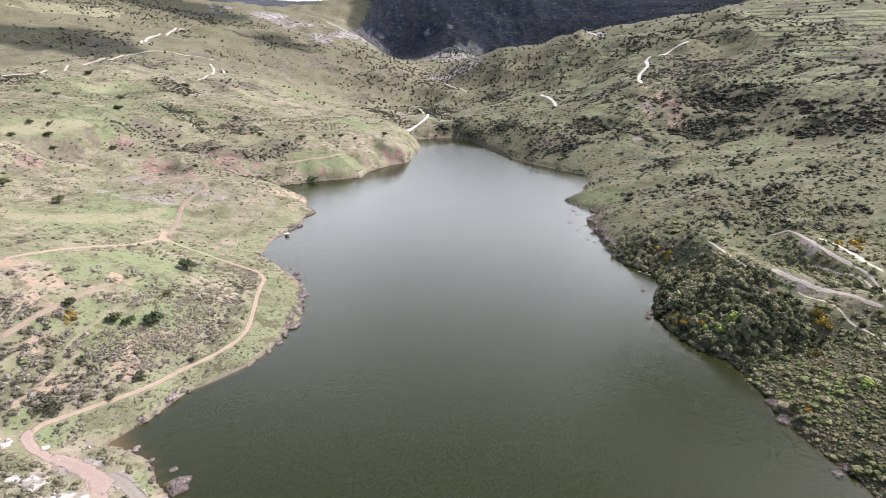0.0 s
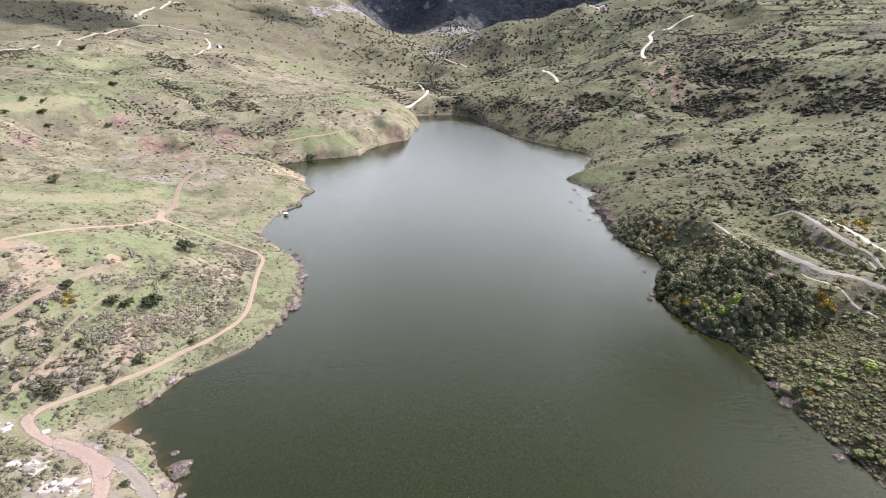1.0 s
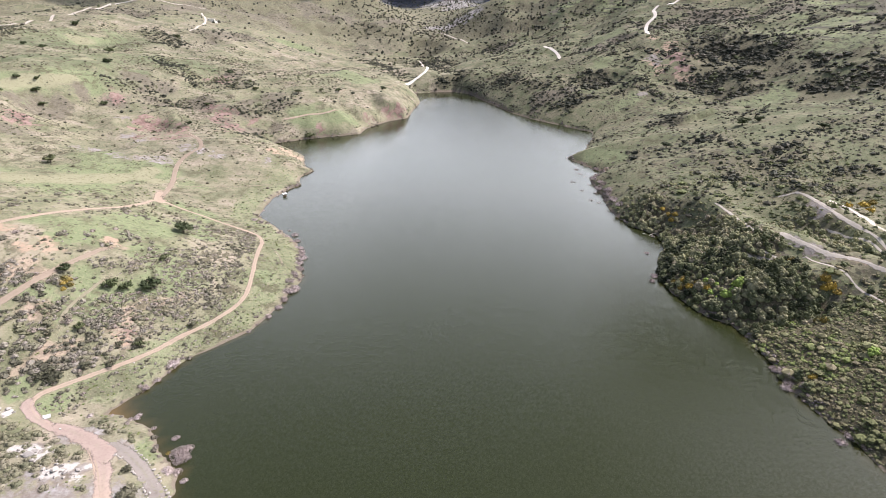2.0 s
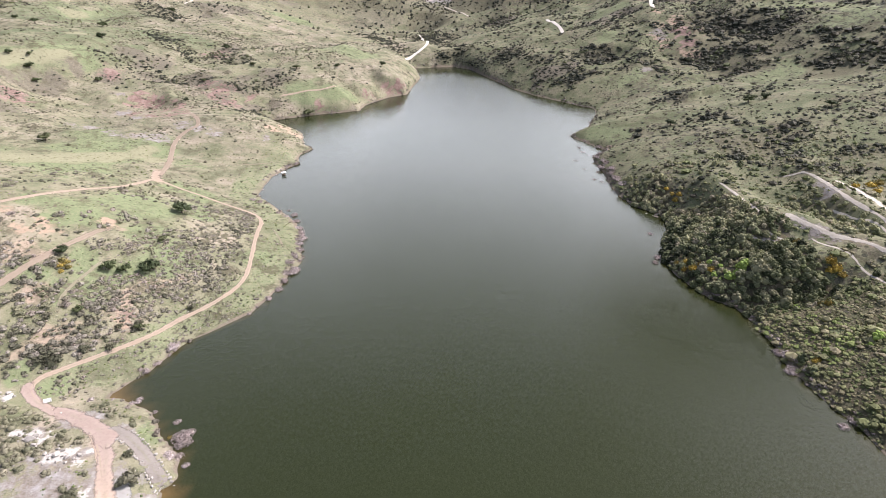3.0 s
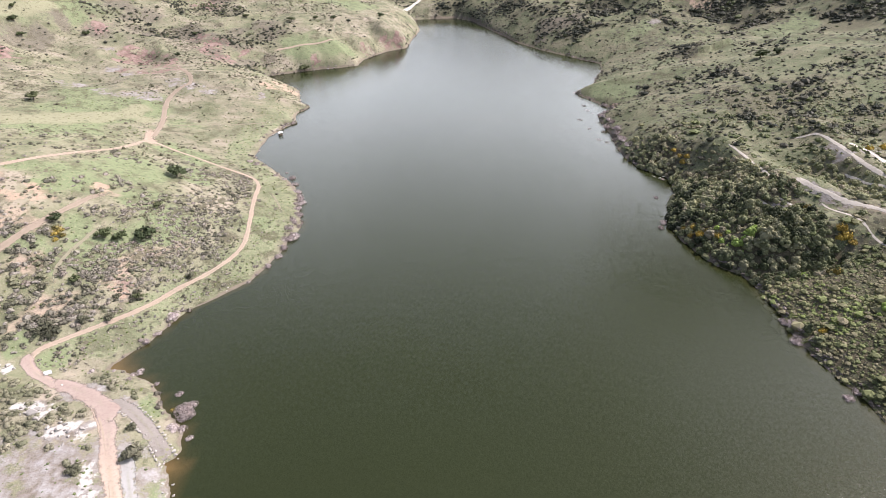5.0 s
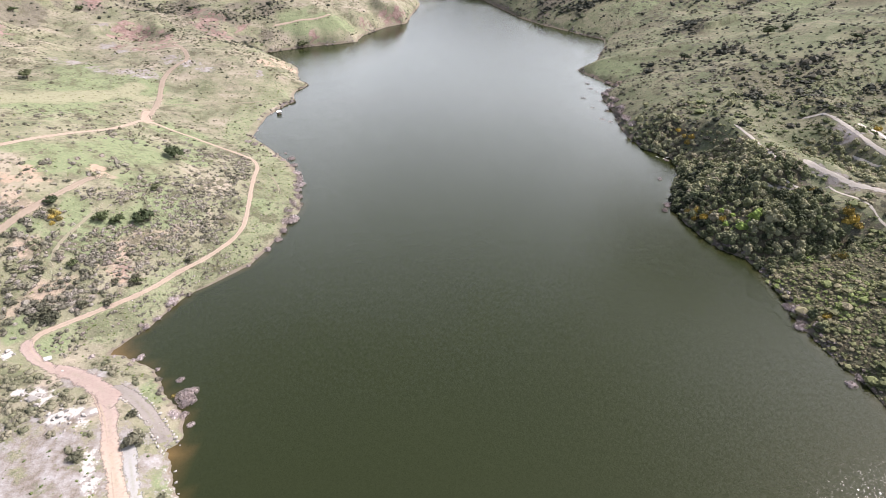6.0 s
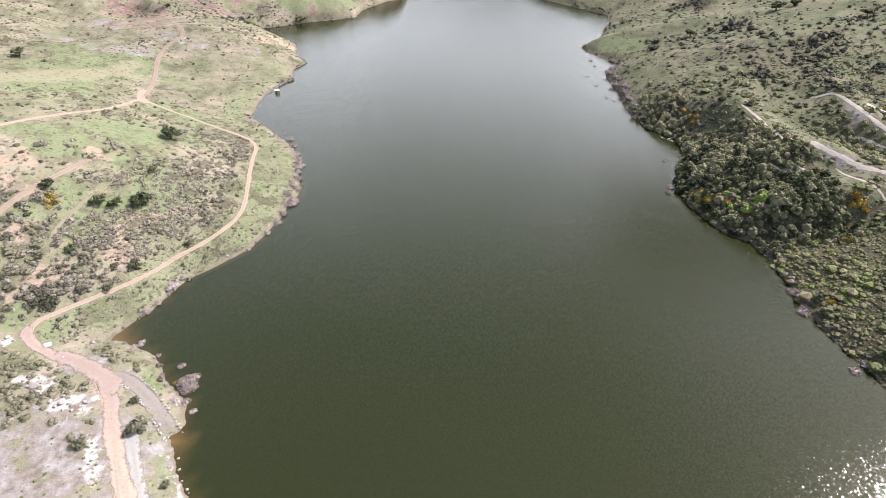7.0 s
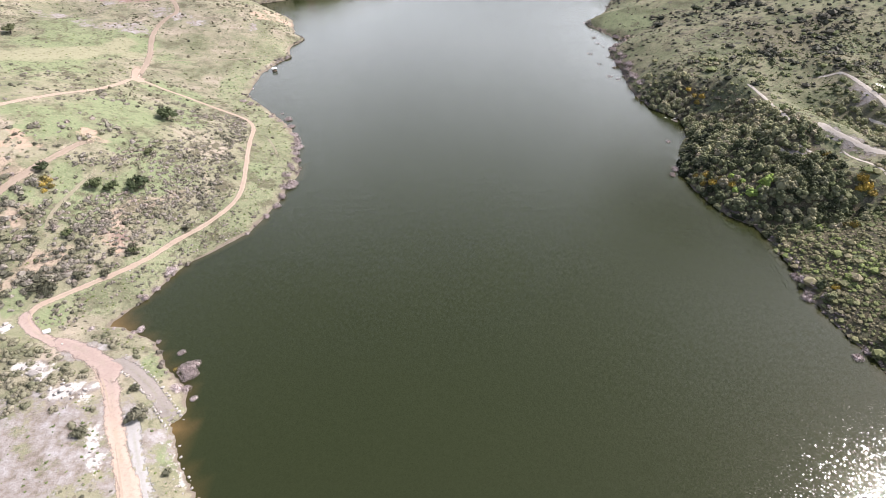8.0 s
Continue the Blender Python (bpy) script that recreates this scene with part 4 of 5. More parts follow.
# ---- the ground, the lake and the tracks ----
def mesh_from(name, verts, faces, mat, smooth_faces=False):
    me = bpy.data.meshes.new(name)
    verts, faces = np.asarray(verts, np.float32), np.asarray(faces, np.int32)
    me.vertices.add(len(verts))
    me.vertices.foreach_set("co", verts.ravel())
    n = faces.shape[1]
    me.loops.add(faces.size)
    me.loops.foreach_set("vertex_index", faces.ravel())
    me.polygons.add(len(faces))
    me.polygons.foreach_set("loop_start", np.arange(0, faces.size, n, dtype=np.int32))
    me.polygons.foreach_set("use_smooth", np.full(len(faces), smooth_faces))
    me.materials.append(mat)
    me.update(calc_edges=True)
    return me


def put_colour(me, name, r, g, b):
    a = me.attributes.new(name, "FLOAT_COLOR", "POINT")
    a.data.foreach_set("color", np.stack([r, g, b, np.ones_like(r)], 1).astype(np.float32).ravel())


def put_float(me, name, v):
    a = me.attributes.new(name, "FLOAT", "POINT")
    a.data.foreach_set("value", np.asarray(v, np.float32))


def spaced(lo, hi, fine, far_lo, far_hi, growth=1.055):
    mid = list(np.arange(lo, hi, fine))
    step, v = fine, hi
    while v < far_hi:
        mid.append(v)
        step *= growth
        v += step
    step, v = fine, lo - fine
    while v > far_lo:
        mid.insert(0, v)
        step *= growth if far_lo < -4000 and lo < 0 else 1.15
        v -= step
    return np.array(mid)


def patches(x, y, spots):
    """How far places lie within spots of x, y and radius, with wandering outlines."""
    v = np.zeros_like(x)
    wx, wy = grain(x, y, 22, 201, 3), grain(x, y, 22, 207, 3)
    for px, py, r in spots:
        k = 0.75 * r
        v = np.maximum(v, np.exp(-((x + k * wx - px) ** 2 + (y + k * wy - py) ** 2) / (1.3 * r * r)))
    return v


def track_reach(x, y, extra):
    v = np.zeros_like(x)
    for width, line in TRACKS.values():
        v = np.maximum(v, smooth(width / 2 + extra, width / 2 - 0.4, line_distance(x, y, line)))
    return v


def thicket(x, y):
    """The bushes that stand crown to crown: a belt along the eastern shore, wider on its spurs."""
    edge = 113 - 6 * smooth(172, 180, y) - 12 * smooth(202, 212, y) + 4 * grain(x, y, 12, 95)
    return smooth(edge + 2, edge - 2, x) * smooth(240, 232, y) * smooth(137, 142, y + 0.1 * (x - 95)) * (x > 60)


xs, ys = spaced(-205, 195, 1.5, -4600, 4600, 1.03), spaced(48, 400, 1.5, -4600, 4800, 1.016)
gx, gy = [a.ravel() for a in np.meshgrid(xs, ys)]
gz = height(gx, gy)
nx = len(xs)
cell = (np.arange(len(ys) - 1)[:, None] * nx + np.arange(nx - 1)[None]).ravel()
ground_mesh = mesh_from("ground", np.stack([gx, gy, gz], 1), np.concatenate([np.stack([cell, cell + 1, cell + nx + 1], 1), np.stack([cell, cell + nx + 1, cell + nx], 1)]), GROUND, True)
gd, g_away = shore_distance(gx, gy), np.hypot(gx, gy)
right_bank = smooth(20, 70, gx) * smooth(700, 420, g_away)
scrub_share = np.maximum(patches(gx, gy, DARK_SCRUB), right_bank * (0.30 + 0.06 * smooth(225, 260, gy)))
scrub_share = np.maximum(scrub_share, smooth(420, 1000, g_away) * (0.42 + 0.08 * smooth(600, 900, g_away) + 0.12 * smooth(-100, -250, gx)))
# far mountain forest, masked by distance for its haze-blue colour
hazed_forest = smooth(1300, 1550, g_away) * smooth(-0.155, -0.115, np.arctan2(gx, gy) + 0.02 * grain(gx, gy, 200, 41)) * 0.9
garrigue_soil = np.clip(1.1 * patches(gx, gy, GARRIGUE), 0, 1) * smooth(14, 24, gd) * (0.5 + 0.5 * smooth(172, 148, gy))
# brown soil beneath thicket and low scrub, the bushes' shade in its colour
shaded_brown_soil = np.maximum(0.75 * thicket(gx, gy), 0.62 * smooth(150, 140, gy) * smooth(72, 78, gx) * smooth(60, 40, gd) * smooth(800, 400, gx - gy + 400))
stony_bank = 0.22 * right_bank * smooth(30, 48, gd) * smooth(238, 215, gy)
put_colour(ground_mesh, "bare", np.maximum(0.66 * garrigue_soil, stony_bank), shaded_brown_soil, 0.85 * patches(gx, gy, HEATH))
verge_green = 0.52 * smooth(17, 11, gd) * smooth(0.3, 2.5, gd) * smooth(-40, -48, gx) * smooth(108, 116, gy) * smooth(330, 290, gy)
# where the olive grass with the slope's shade in its colour lies
put_float(ground_mesh, "east_shade", smooth(-40, 70, gx) * smooth(1500, 900, g_away))
put_float(ground_mesh, "pasture", 0.85 * patches(gx, gy, PASTURE))
put_colour(ground_mesh, "cover", np.maximum(patches(gx, gy, LUSH), verge_green), scrub_share, np.maximum(hazed_forest, 0.85 * smooth(1700, 2400, g_away)))
put_colour(ground_mesh, "soil", np.clip(0.5 * track_reach(gx, gy, 0.8) * smooth(60, 200, g_away), 0, 1), 0.8 * patches(gx, gy, RED_SOIL), 0.8 * patches(gx, gy, ORANGE_SOIL))
bank = smooth(1.2, 0.0, gd + 0.7 * grain(gx, gy, 12, 33)) * (gd > -3)
put_colour(ground_mesh, "stone", 0.8 * patches(gx, gy, PALE_ROCK), patches(gx, gy, CLIFF), bank)
put_colour(ground_mesh, "field", patches(gx, gy, TERRACE), 0.9 * patches(gx, gy, PALE_FIELD), patches(gx, gy, WHITE_ROCK))
ground = tagged(new("ground", ground_mesh), "hilly ground of spring grass, dry scrub and bare soil", "ground", kind="structure")

wx, wy = [a.ravel() for a in np.meshgrid(np.arange(-150, 151, 3.0), np.arange(-70, 611, 3.0))]
wn_x = len(np.arange(-150, 151, 3.0))
wcell = (np.arange(len(wx) // wn_x - 1)[:, None] * wn_x + np.arange(wn_x - 1)[None]).ravel()
water_mesh = mesh_from("water", np.stack([wx, wy, np.zeros_like(wx)], 1), np.stack([wcell, wcell + 1, wcell + wn_x + 1, wcell + wn_x], 1), WATER, True)
wd = shore_distance(wx, wy)
silt = (0.08 + 0.12 * smooth(0, -40, wx) * smooth(200, 120, wy)) * smooth(-2.0, 0.0, wd) + 0.8 * np.exp(-((wx + 55.8) ** 2 + (wy - 82.5) ** 2) / 4.5) + 0.6 * np.exp(-((wx + 82) ** 2 + (wy - 110) ** 2) / 20.0)
put_float(water_mesh, "silt", np.clip(silt, 0, 1))
water = tagged(new("water", water_mesh), "grey-green reservoir water with a light ripple", "water", kind="structure")


def ground_z(x, y):
    """The height of the ground's own faces, by its grid."""
    i, j = np.clip(np.searchsorted(xs, x) - 1, 0, nx - 2), np.clip(np.searchsorted(ys, y) - 1, 0, len(ys) - 2)
    u, v = (x - xs[i]) / (xs[i + 1] - xs[i]), (y - ys[j]) / (ys[j + 1] - ys[j])
    z = gz.reshape(len(ys), nx)
    a, b, c, d = z[j, i], z[j, i + 1], z[j + 1, i + 1], z[j + 1, i]
    return np.maximum(np.where(u > v, a + (b - a) * u + (c - b) * v, a + (d - a) * v + (c - d) * u), -3)


def along(line, step):
    """Points at even steps along a rounded line, with the way across."""
    p = np.array(line, float)
    if len(p) > 2:
        for _ in range(2):
            q = np.empty((2 * len(p), 2))
            q[0], q[-1] = p[0], p[-1]
            q[1:-1:2], q[2:-1:2] = p[:-1] * 0.75 + p[1:] * 0.25, p[:-1] * 0.25 + p[1:] * 0.75
            p = q
    s = np.concatenate([[0], np.cumsum(np.hypot(*np.diff(p, axis=0).T))])
    t = np.linspace(0, s[-1], max(3, int(s[-1] / step)))
    c = np.stack([np.interp(t, s, p[:, 0]), np.interp(t, s, p[:, 1])], 1)
    d = np.gradient(c, axis=0)
    d /= np.maximum(np.hypot(d[:, 0], d[:, 1]), 1e-6)[:, None]
    return c, np.stack([-d[:, 1], d[:, 0]], 1)


def build_track(name, width, line, mat, label, lift=0.10, rough=0.22):
    c, side = along(line, 0.8 if width < 5 else 1.2)
    far = np.hypot(c[:, 0], c[:, 1])
    offs = np.linspace(-1, 1, 7)
    wobble_l, wobble_r = [1 + rough * grain(c[:, 0], c[:, 1], 7, k) + 0.8 * rough * grain(c[:, 0], c[:, 1], 1.8, k + 3) for k in (31, 47)]
    taper = np.clip(np.minimum(np.arange(len(c)), np.arange(len(c))[::-1]) / 3.0, 0.25, 1)
    pts = []
    for o in offs:
        w = width / 2 * taper * (wobble_l if o < 0 else wobble_r)
        q = c + side * (o * w)[:, None]
        z = ground_z(q[:, 0], q[:, 1]) + lift * (0.02 + far * 0.003) * (0.02 if abs(o) == 1 else 1.0) - 0.02 * (abs(abs(o) - 0.5) < 0.2)
        pts.append(np.column_stack([q, z]))
    v = np.stack(pts, 1).reshape(-1, 3)
    k = (np.arange(len(c) - 1)[:, None] * 7 + np.arange(6)[None]).ravel()
    me = mesh_from(name, v, np.stack([k, k + 1, k + 8, k + 7], 1), mat, True)
    put_float(me, "across", np.tile(offs, len(c)))
    gone = np.minimum(np.arange(len(c)), np.arange(len(c))[::-1]) * np.hypot(*(c[1] - c[0]))
    put_float(me, "ends", np.repeat(np.clip(1 - gone / (14.0 if mat in (FADED, WORN) else 3.0), 0, 1) * 0.8, 7))
    return tagged(new(name, me), label, "track", kind="structure")


LOOKS = {
    "shore_road": ("dirt_road", EARTH, "winding pinkish dirt road along the lake shore"),
    "west_road": ("dirt_road", EARTH, "pinkish dirt road across the grassy rise"),
    "fork_apron": ("dirt_road", EARTH, "bare earth where the tracks meet"),
    "junction": ("dirt_road", PINK, "wide bare earth junction beside the ramp"),
    "near_road": ("dirt_road", PINK, "broad cream-coloured dirt road beside a gravel verge"),
    "road_bend": ("dirt_road", PINK, "pinkish bare earth on the bend of the road"),
    "gravel_verge": ("gravel_verge", VERGE, "pale grey gravel verge beside the road"),
    "fork_track": ("dirt_track", FADED, "wide bare earth track leaving the shore road"),
    "slip_road": ("concrete_ramp", CONCRETE, "worn grey concrete ramp running into the water"),
    "field_track": ("dirt_track", FADED, "pale dirt track through shrubs and grass"),
    "bay_track": ("dirt_track", WORN, "faint dirt track along the far shore"),
    "bay_path": ("dirt_track", EARTH, "narrow earth path above the far shore"),
    "field_edge": ("grass_path", WORN, "worn path along the edge of a green field"),
    "white_road": ("gravel_road", LIMESTONE, "white limestone road winding up the far hillside"),
    "white_road_top": ("gravel_road", LIMESTONE, "white limestone road winding up the far hillside"),
    "hill_track": ("gravel_track", LIMESTONE, "white limestone track across a far green slope"),
    "bay_road": ("dirt_road", LIMESTONE, "pale dirt road round the far bay"),
    "upper_road": ("dirt_road", GRAVEL, "pale dirt road across the upper hillside"),
    "upper_lane": ("dirt_road", GRAVEL, "pale dirt lane over the hilltop"),
    "grass_path": ("grass_path", WORN, "faint worn path across grass"),
    "spur_path": ("grass_path", WORN, "faint worn wheel path down to the shore"),
    "field_path": ("grass_path", WORN, "faint worn path between shrubs"),
    "hill_path": ("grass_path", WORN, "faint worn path over a green field"),
}
for key, (width, line) in TRACKS.items():
    name, mat, label = LOOKS.get(key, ("gravel_track", GRAVEL, "pale gravel track cut into the hillside"))
    build_track(name, width, line, mat, label, 0.10 + {"near_road": 0.03, "road_bend": 0.03, "junction": 0.06, "gravel_verge": -0.03}.get(key, 0.0), rough=0.45 if mat == GRAVEL and line[0][1] < 300 else 0.13)

# ---- plants ----
rng = np.random.default_rng(7)


def ball(subdivisions):
    bm = bmesh.new()
    bmesh.ops.create_icosphere(bm, subdivisions=subdivisions, radius=1.0)
    v, f = np.array([q.co[:] for q in bm.verts]), np.array([[q.index for q in p.verts] for p in bm.faces])
    bm.free()
    return v, f


BALL_1, BALL_2 = ball(1), ball(2)


def lump(rng, base, squash=0.75, rough=0.28):
    """One uneven mass of twigs, flat below."""
    v, f = base
    k = rng.normal(size=(7, 3)) * 2.2
    p = rng.uniform(0, 6.3, 7)
    r = 1 + rough * np.sin(v @ k.T + p).sum(1) / 2.6 + rng.normal(size=len(v)) * rough * 0.35
    w = v * r[:, None]
    w[:, 2] = np.where(w[:, 2] < 0, w[:, 2] * 0.35, w[:, 2] * squash)
    return w, f


def clumps(rng, centre, radius, count, size):
    """Small leaf clumps, each a bent triangle, over the mass's outside."""
    d = rng.normal(size=(count, 3))
    d[:, 2] = np.abs(d[:, 2]) * 0.9 - 0.15
    d /= np.linalg.norm(d, axis=1)[:, None]
    c = centre + d * radius * rng.uniform(0.82, 1.16, (count, 1))
    a, b = rng.normal(size=(count, 3)), rng.normal(size=(count, 3))
    s = size * rng.uniform(0.6, 1.4, (count, 1))
    a, b = a / np.linalg.norm(a, axis=1)[:, None] * s, b / np.linalg.norm(b, axis=1)[:, None] * s
    v = np.stack([c + a, c - a * 0.4 + b * 0.8, c - a * 0.5 - b * 0.8], 1).reshape(-1, 3)
    return v, np.arange(count * 3).reshape(-1, 3)


def join(parts):
    vs, fs, n = [], [], 0
    for v, f in parts:
        vs.append(v)
        fs.append(f + n)
        n += len(v)
    return np.concatenate(vs), np.concatenate(fs)


def shrub_shape(rng, lumps, flakes, size, squash=0.75, base=None, core=0.86):
    """A shrub of about 1 m radius."""
    parts = []
    for i in range(lumps):
        a = rng.uniform(0, 6.3)
        off = np.array([math.cos(a), math.sin(a), 0]) * (0 if i == 0 else rng.uniform(0.35, 0.75))
        r = 0.78 if i == 0 else rng.uniform(0.35, 0.6)
        v, f = lump(rng, base or BALL_1, squash)
        v = v * (core if flakes else 1.0)
        parts.append((v * r + off + [0, 0, 0.10 * r], f))
        if flakes:
            parts.append(clumps(rng, off + [0, 0, 0.15 * r], np.array([r, r, r * squash]), int(flakes * r), size))
    return join(parts)


def dome_shape(rng, lumps, flakes, size, squash=0.85):
    """A rounded evergreen bush: a core with many smaller heads of leaves over it."""
    v, f = lump(rng, BALL_2, squash, 0.16)
    parts = [(v * 0.74, f)]
    for i in range(lumps):
        up = 1 - (i + 0.5) / lumps * 0.92
        a, flat = i * 2.399 + rng.uniform(-0.3, 0.3), math.sqrt(1 - up * up)
        r = rng.uniform(0.24, 0.46)
        at = np.array([math.cos(a) * flat, math.sin(a) * flat, up * squash]) * rng.uniform(0.62, 0.80)
        v, f = lump(rng, BALL_1, 0.85, 0.2)
        parts.append((v * r + at, f))
        parts.append(clumps(rng, at, r, flakes, size))
    return join(parts)


def stuff(name, shapes, x, y, radius, mat, label, category, lift=-0.08, tall=1.0, own_tone=None, round_faces=False):
    """All plants of one kind as one mesh, each with a tone of its own."""
    vs, fs, ts, n = [], [], [], 0
    which, turn = rng.integers(0, len(shapes), len(x)), rng.uniform(0, 6.283, len(x))
    z, tone = ground_z(x, y) + lift, np.clip(0.5 + 0.42 * grain(x, y, 11, 301) + rng.uniform(-0.4, 0.4, len(x)), 0, 1)
    tone = tone if own_tone is None else own_tone
    for k, (sv, sf) in enumerate(shapes):
        i = np.nonzero(which == k)[0]
        if not len(i):
            continue
        c, s, r = np.cos(turn[i])[:, None], np.sin(turn[i])[:, None], radius[i][:, None]
        px = (sv[None, :, 0] * c - sv[None, :, 1] * s) * r + x[i][:, None]
        py = (sv[None, :, 0] * s + sv[None, :, 1] * c) * r + y[i][:, None]
        pz = sv[None, :, 2] * r * tall * rng.uniform(0.8, 1.25, (len(i), 1)) + z[i][:, None]
        vs.append(np.stack([px, py, pz], 2).reshape(-1, 3))
        fs.append((sf[None] + (np.arange(len(i)) * len(sv))[:, None, None]).reshape(-1, 3) + n)
        ts.append(np.repeat(tone[i], len(sv)))
        n += len(i) * len(sv)
    me = mesh_from(name, np.concatenate(vs), np.concatenate(fs), mat, round_faces)
    put_float(me, "tone", np.concatenate(ts))
    return tagged(new(name, me), label, category, kind="stuff")


def each(name, shapes, x, y, radius, mat, label, category, group, tall=1.0):
    """Single plants that stand nearest, objects of their own on shared meshes."""
    meshes = [mesh_from(name, v, f, mat, True) for v, f in shapes]
    for px, py, r in zip(x, y, radius):
        ob = tagged(new(name, meshes[rng.integers(0, len(meshes))]), label, category, group)
        ob.matrix_world = Matrix.LocRotScale((px, py, float(ground_z(px, py)) - 0.08), Euler((0, 0, rng.uniform(0, 6.283))), (r, r, r * tall * rng.uniform(0.8, 1.25)))


def scatter(count, x0, x1, y0, y1, share, clear=0.6, shore=1.5):
    """Random places, kept by their share (0 to 1), off the tracks and the lake."""
    x, y = rng.uniform(x0, x1, count), rng.uniform(y0, y1, count)
    keep = rng.uniform(0, 1, count) < share(x, y)
    x, y = x[keep], y[keep]
    keep = (shore_distance(x, y) > shore) & (track_reach(x, y, clear) < 0.1)
    return x[keep], y[keep]


def spread(step, x0, x1, y0, y1, share, clear=0.3, shore=0.4):
    """Places on a shaken grid, so that crowns touch but seldom cover each other."""
    x, y = [a.ravel() for a in np.meshgrid(np.arange(x0, x1, step), np.arange(y0, y1, step))]
    x, y = x + rng.uniform(-0.48, 0.48, len(x)) * step, y + rng.uniform(-0.48, 0.48, len(x)) * step
    keep = (rng.uniform(0, 1, len(x)) < share(x, y)) & (shore_distance(x, y) > shore) & (track_reach(x, y, clear) < 0.1)
    return x[keep], y[keep]


grey_shapes = [shrub_shape(rng, 3, 36, 0.15, 0.72) for _ in range(6)]
maquis_shapes = [dome_shape(rng, 8, 22, 0.10, 0.92) for _ in range(8)]
full_grey = [shrub_shape(rng, 5, 110, 0.09, 0.72) for _ in range(5)]
full_maquis = [dome_shape(rng, 10, 44, 0.075, 0.92) for _ in range(8)]
tuft_shapes = [shrub_shape(rng, 1, 26, 0.18, 0.7) for _ in range(5)]
far_shapes = [shrub_shape(rng, 1, 0, 0, 1.0) for _ in range(7)]


def bare(x, y):
    return 1 - np.clip(1.25 * np.maximum(patches(x, y, LUSH), patches(x, y, PALE_ROCK) * 0.8), 0, 1)


# grey garrigue on the near bank between road and fields
def garrigue(x, y):
    drift = np.clip(1.3 * patches(x, y, GARRIGUE), 0, 1) * (0.45 + 0.55 * smooth(-0.5, 0.2, grain(x, y, 6, 67)))
    sparse = 0.10 * smooth(236, 215, y) * smooth(-0.1, 0.4, grain(x, y, 13, 61))
    below_road = smooth(2, 9, shore_distance(x, y)) * 0.25 + 0.75
    return np.clip(np.maximum((0.75 + 0.10 * smooth(128, 150, y)) * drift, sparse), 0, 0.95) * (1 - patches(x, y, PALE_ROCK)) * below_road * smooth(-172, -140, x)


x, y = scatter(24000, -165, -44, 66, 240, garrigue)
r = rng.uniform(0.5, 1.3, len(x)) * (0.62 + 0.38 * smooth(8, 18, shore_distance(x, y))) * (0.8 + 0.5 * smooth(0, 0.8, grain(x, y, 20, 71)))
near = np.zeros(len(x), bool)
near[np.nonzero((x > -100) & (y < 150))[0][:300]] = True
each("grey_shrub", full_grey, x[near], y[near], r[near], GREY_LEAF_EACH, "low grey-green thorny shrub on stony soil", "shrub", "shrubs on the near bank")
stuff("grey_shrubs", grey_shapes, x[~near], y[~near], r[~near], GREY_LEAF, "low grey and olive garrigue shrubs over a stony slope", "shrubs")

# olive bushes above the junction
x, y = spread(1.5, -114, -66, 78, 108, lambda x, y: (0.35 + 0.65 * smooth(86, 92, y)) * smooth(-0.7, -0.1, grain(x, y, 7, 63)) * (1 - 0.75 * patches(x, y, PALE_ROCK)) * (1 - patches(x, y, WHITE_ROCK)), 0.8, 4.0)
x, y = x[:300], y[:300]
each("olive_shrub", full_grey, x, y, rng.uniform(0.6, 1.25, len(x)), OLIVE_LEAF, "dense olive-grey shrub on stony ground by the road", "shrub", "shrubs above the junction")

# green tufts on both banks
x, y = scatter(15000, -185, -44, 66, 330, lambda x, y: 0.28 * smooth(-0.5, 0.4, grain(x, y, 12, 81)) + 0.6 * smooth(18, 12, shore_distance(x, y)))
stuff("grass_tufts", tuft_shapes, x, y, rng.uniform(0.18, 0.48, len(x)), GREEN_LEAF, "small green tufts in the grass", "tufts")


# weeds and drift of twigs along the waterline
x, y = scatter(90000, -125, 115, 60, 600, lambda x, y: smooth(3.0, 0.8, shore_distance(x, y)) * (0.10 + 0.75 * smooth(0.0, 0.45, grain(x, y, 11, 87))), 0.6, -0.3)
stuff("shore_shrubs", grey_shapes, x, y, rng.uniform(0.35, 1.15, len(x)), SHORE_LEAF, "grey-brown shrubs and drift twigs along the waterline", "shrubs")


# maquis on the shaded bank: domed bushes crown to crown, thinner up the slope
def maquis(x, y):
    slope = 0.55 * smooth(120, 124, x) * smooth(139, 136, x) * smooth(160, 168, y) * smooth(200, 194, y)
    loose = 0.13 * smooth(-0.1, 0.35, grain(x, y, 14, 93)) * smooth(262, 240, y)
    return np.clip(np.maximum(0.95 * thicket(x, y), np.maximum(slope, loose)), 0, 1) * (1 - (0.3 + 0.4 * smooth(145, 136, y)) * patches(x, y, LUSH)) * (1 - 0.85 * patches(x, y, CLEARING))


x, y = spread(1.42, 70, 185, 116, 262, maquis, 0.3, -0.3)
r = rng.uniform(0.45, 1.30, len(x)) * (1 - 0.35 * smooth(45, 62, shore_distance(x, y))) * (1 + 0.30 * smooth(0.0, 0.6, grain(x, y, 17, 97))) * np.where(rng.uniform(0, 1, len(x)) < 0.08, 1.45, 1.0)
near = np.zeros(len(x), bool)
near[np.nonzero((x < 112) & (y > 126) & (y < 172) & (patches(x, y, LUSH) < 0.3))[0][:300]] = True
each("maquis_shrub", full_maquis, x[near], y[near], r[near], MAQUIS_LEAF_EACH, "rounded dark olive evergreen shrub on the bank", "shrub", "shrubs on the shaded bank", 1.35)
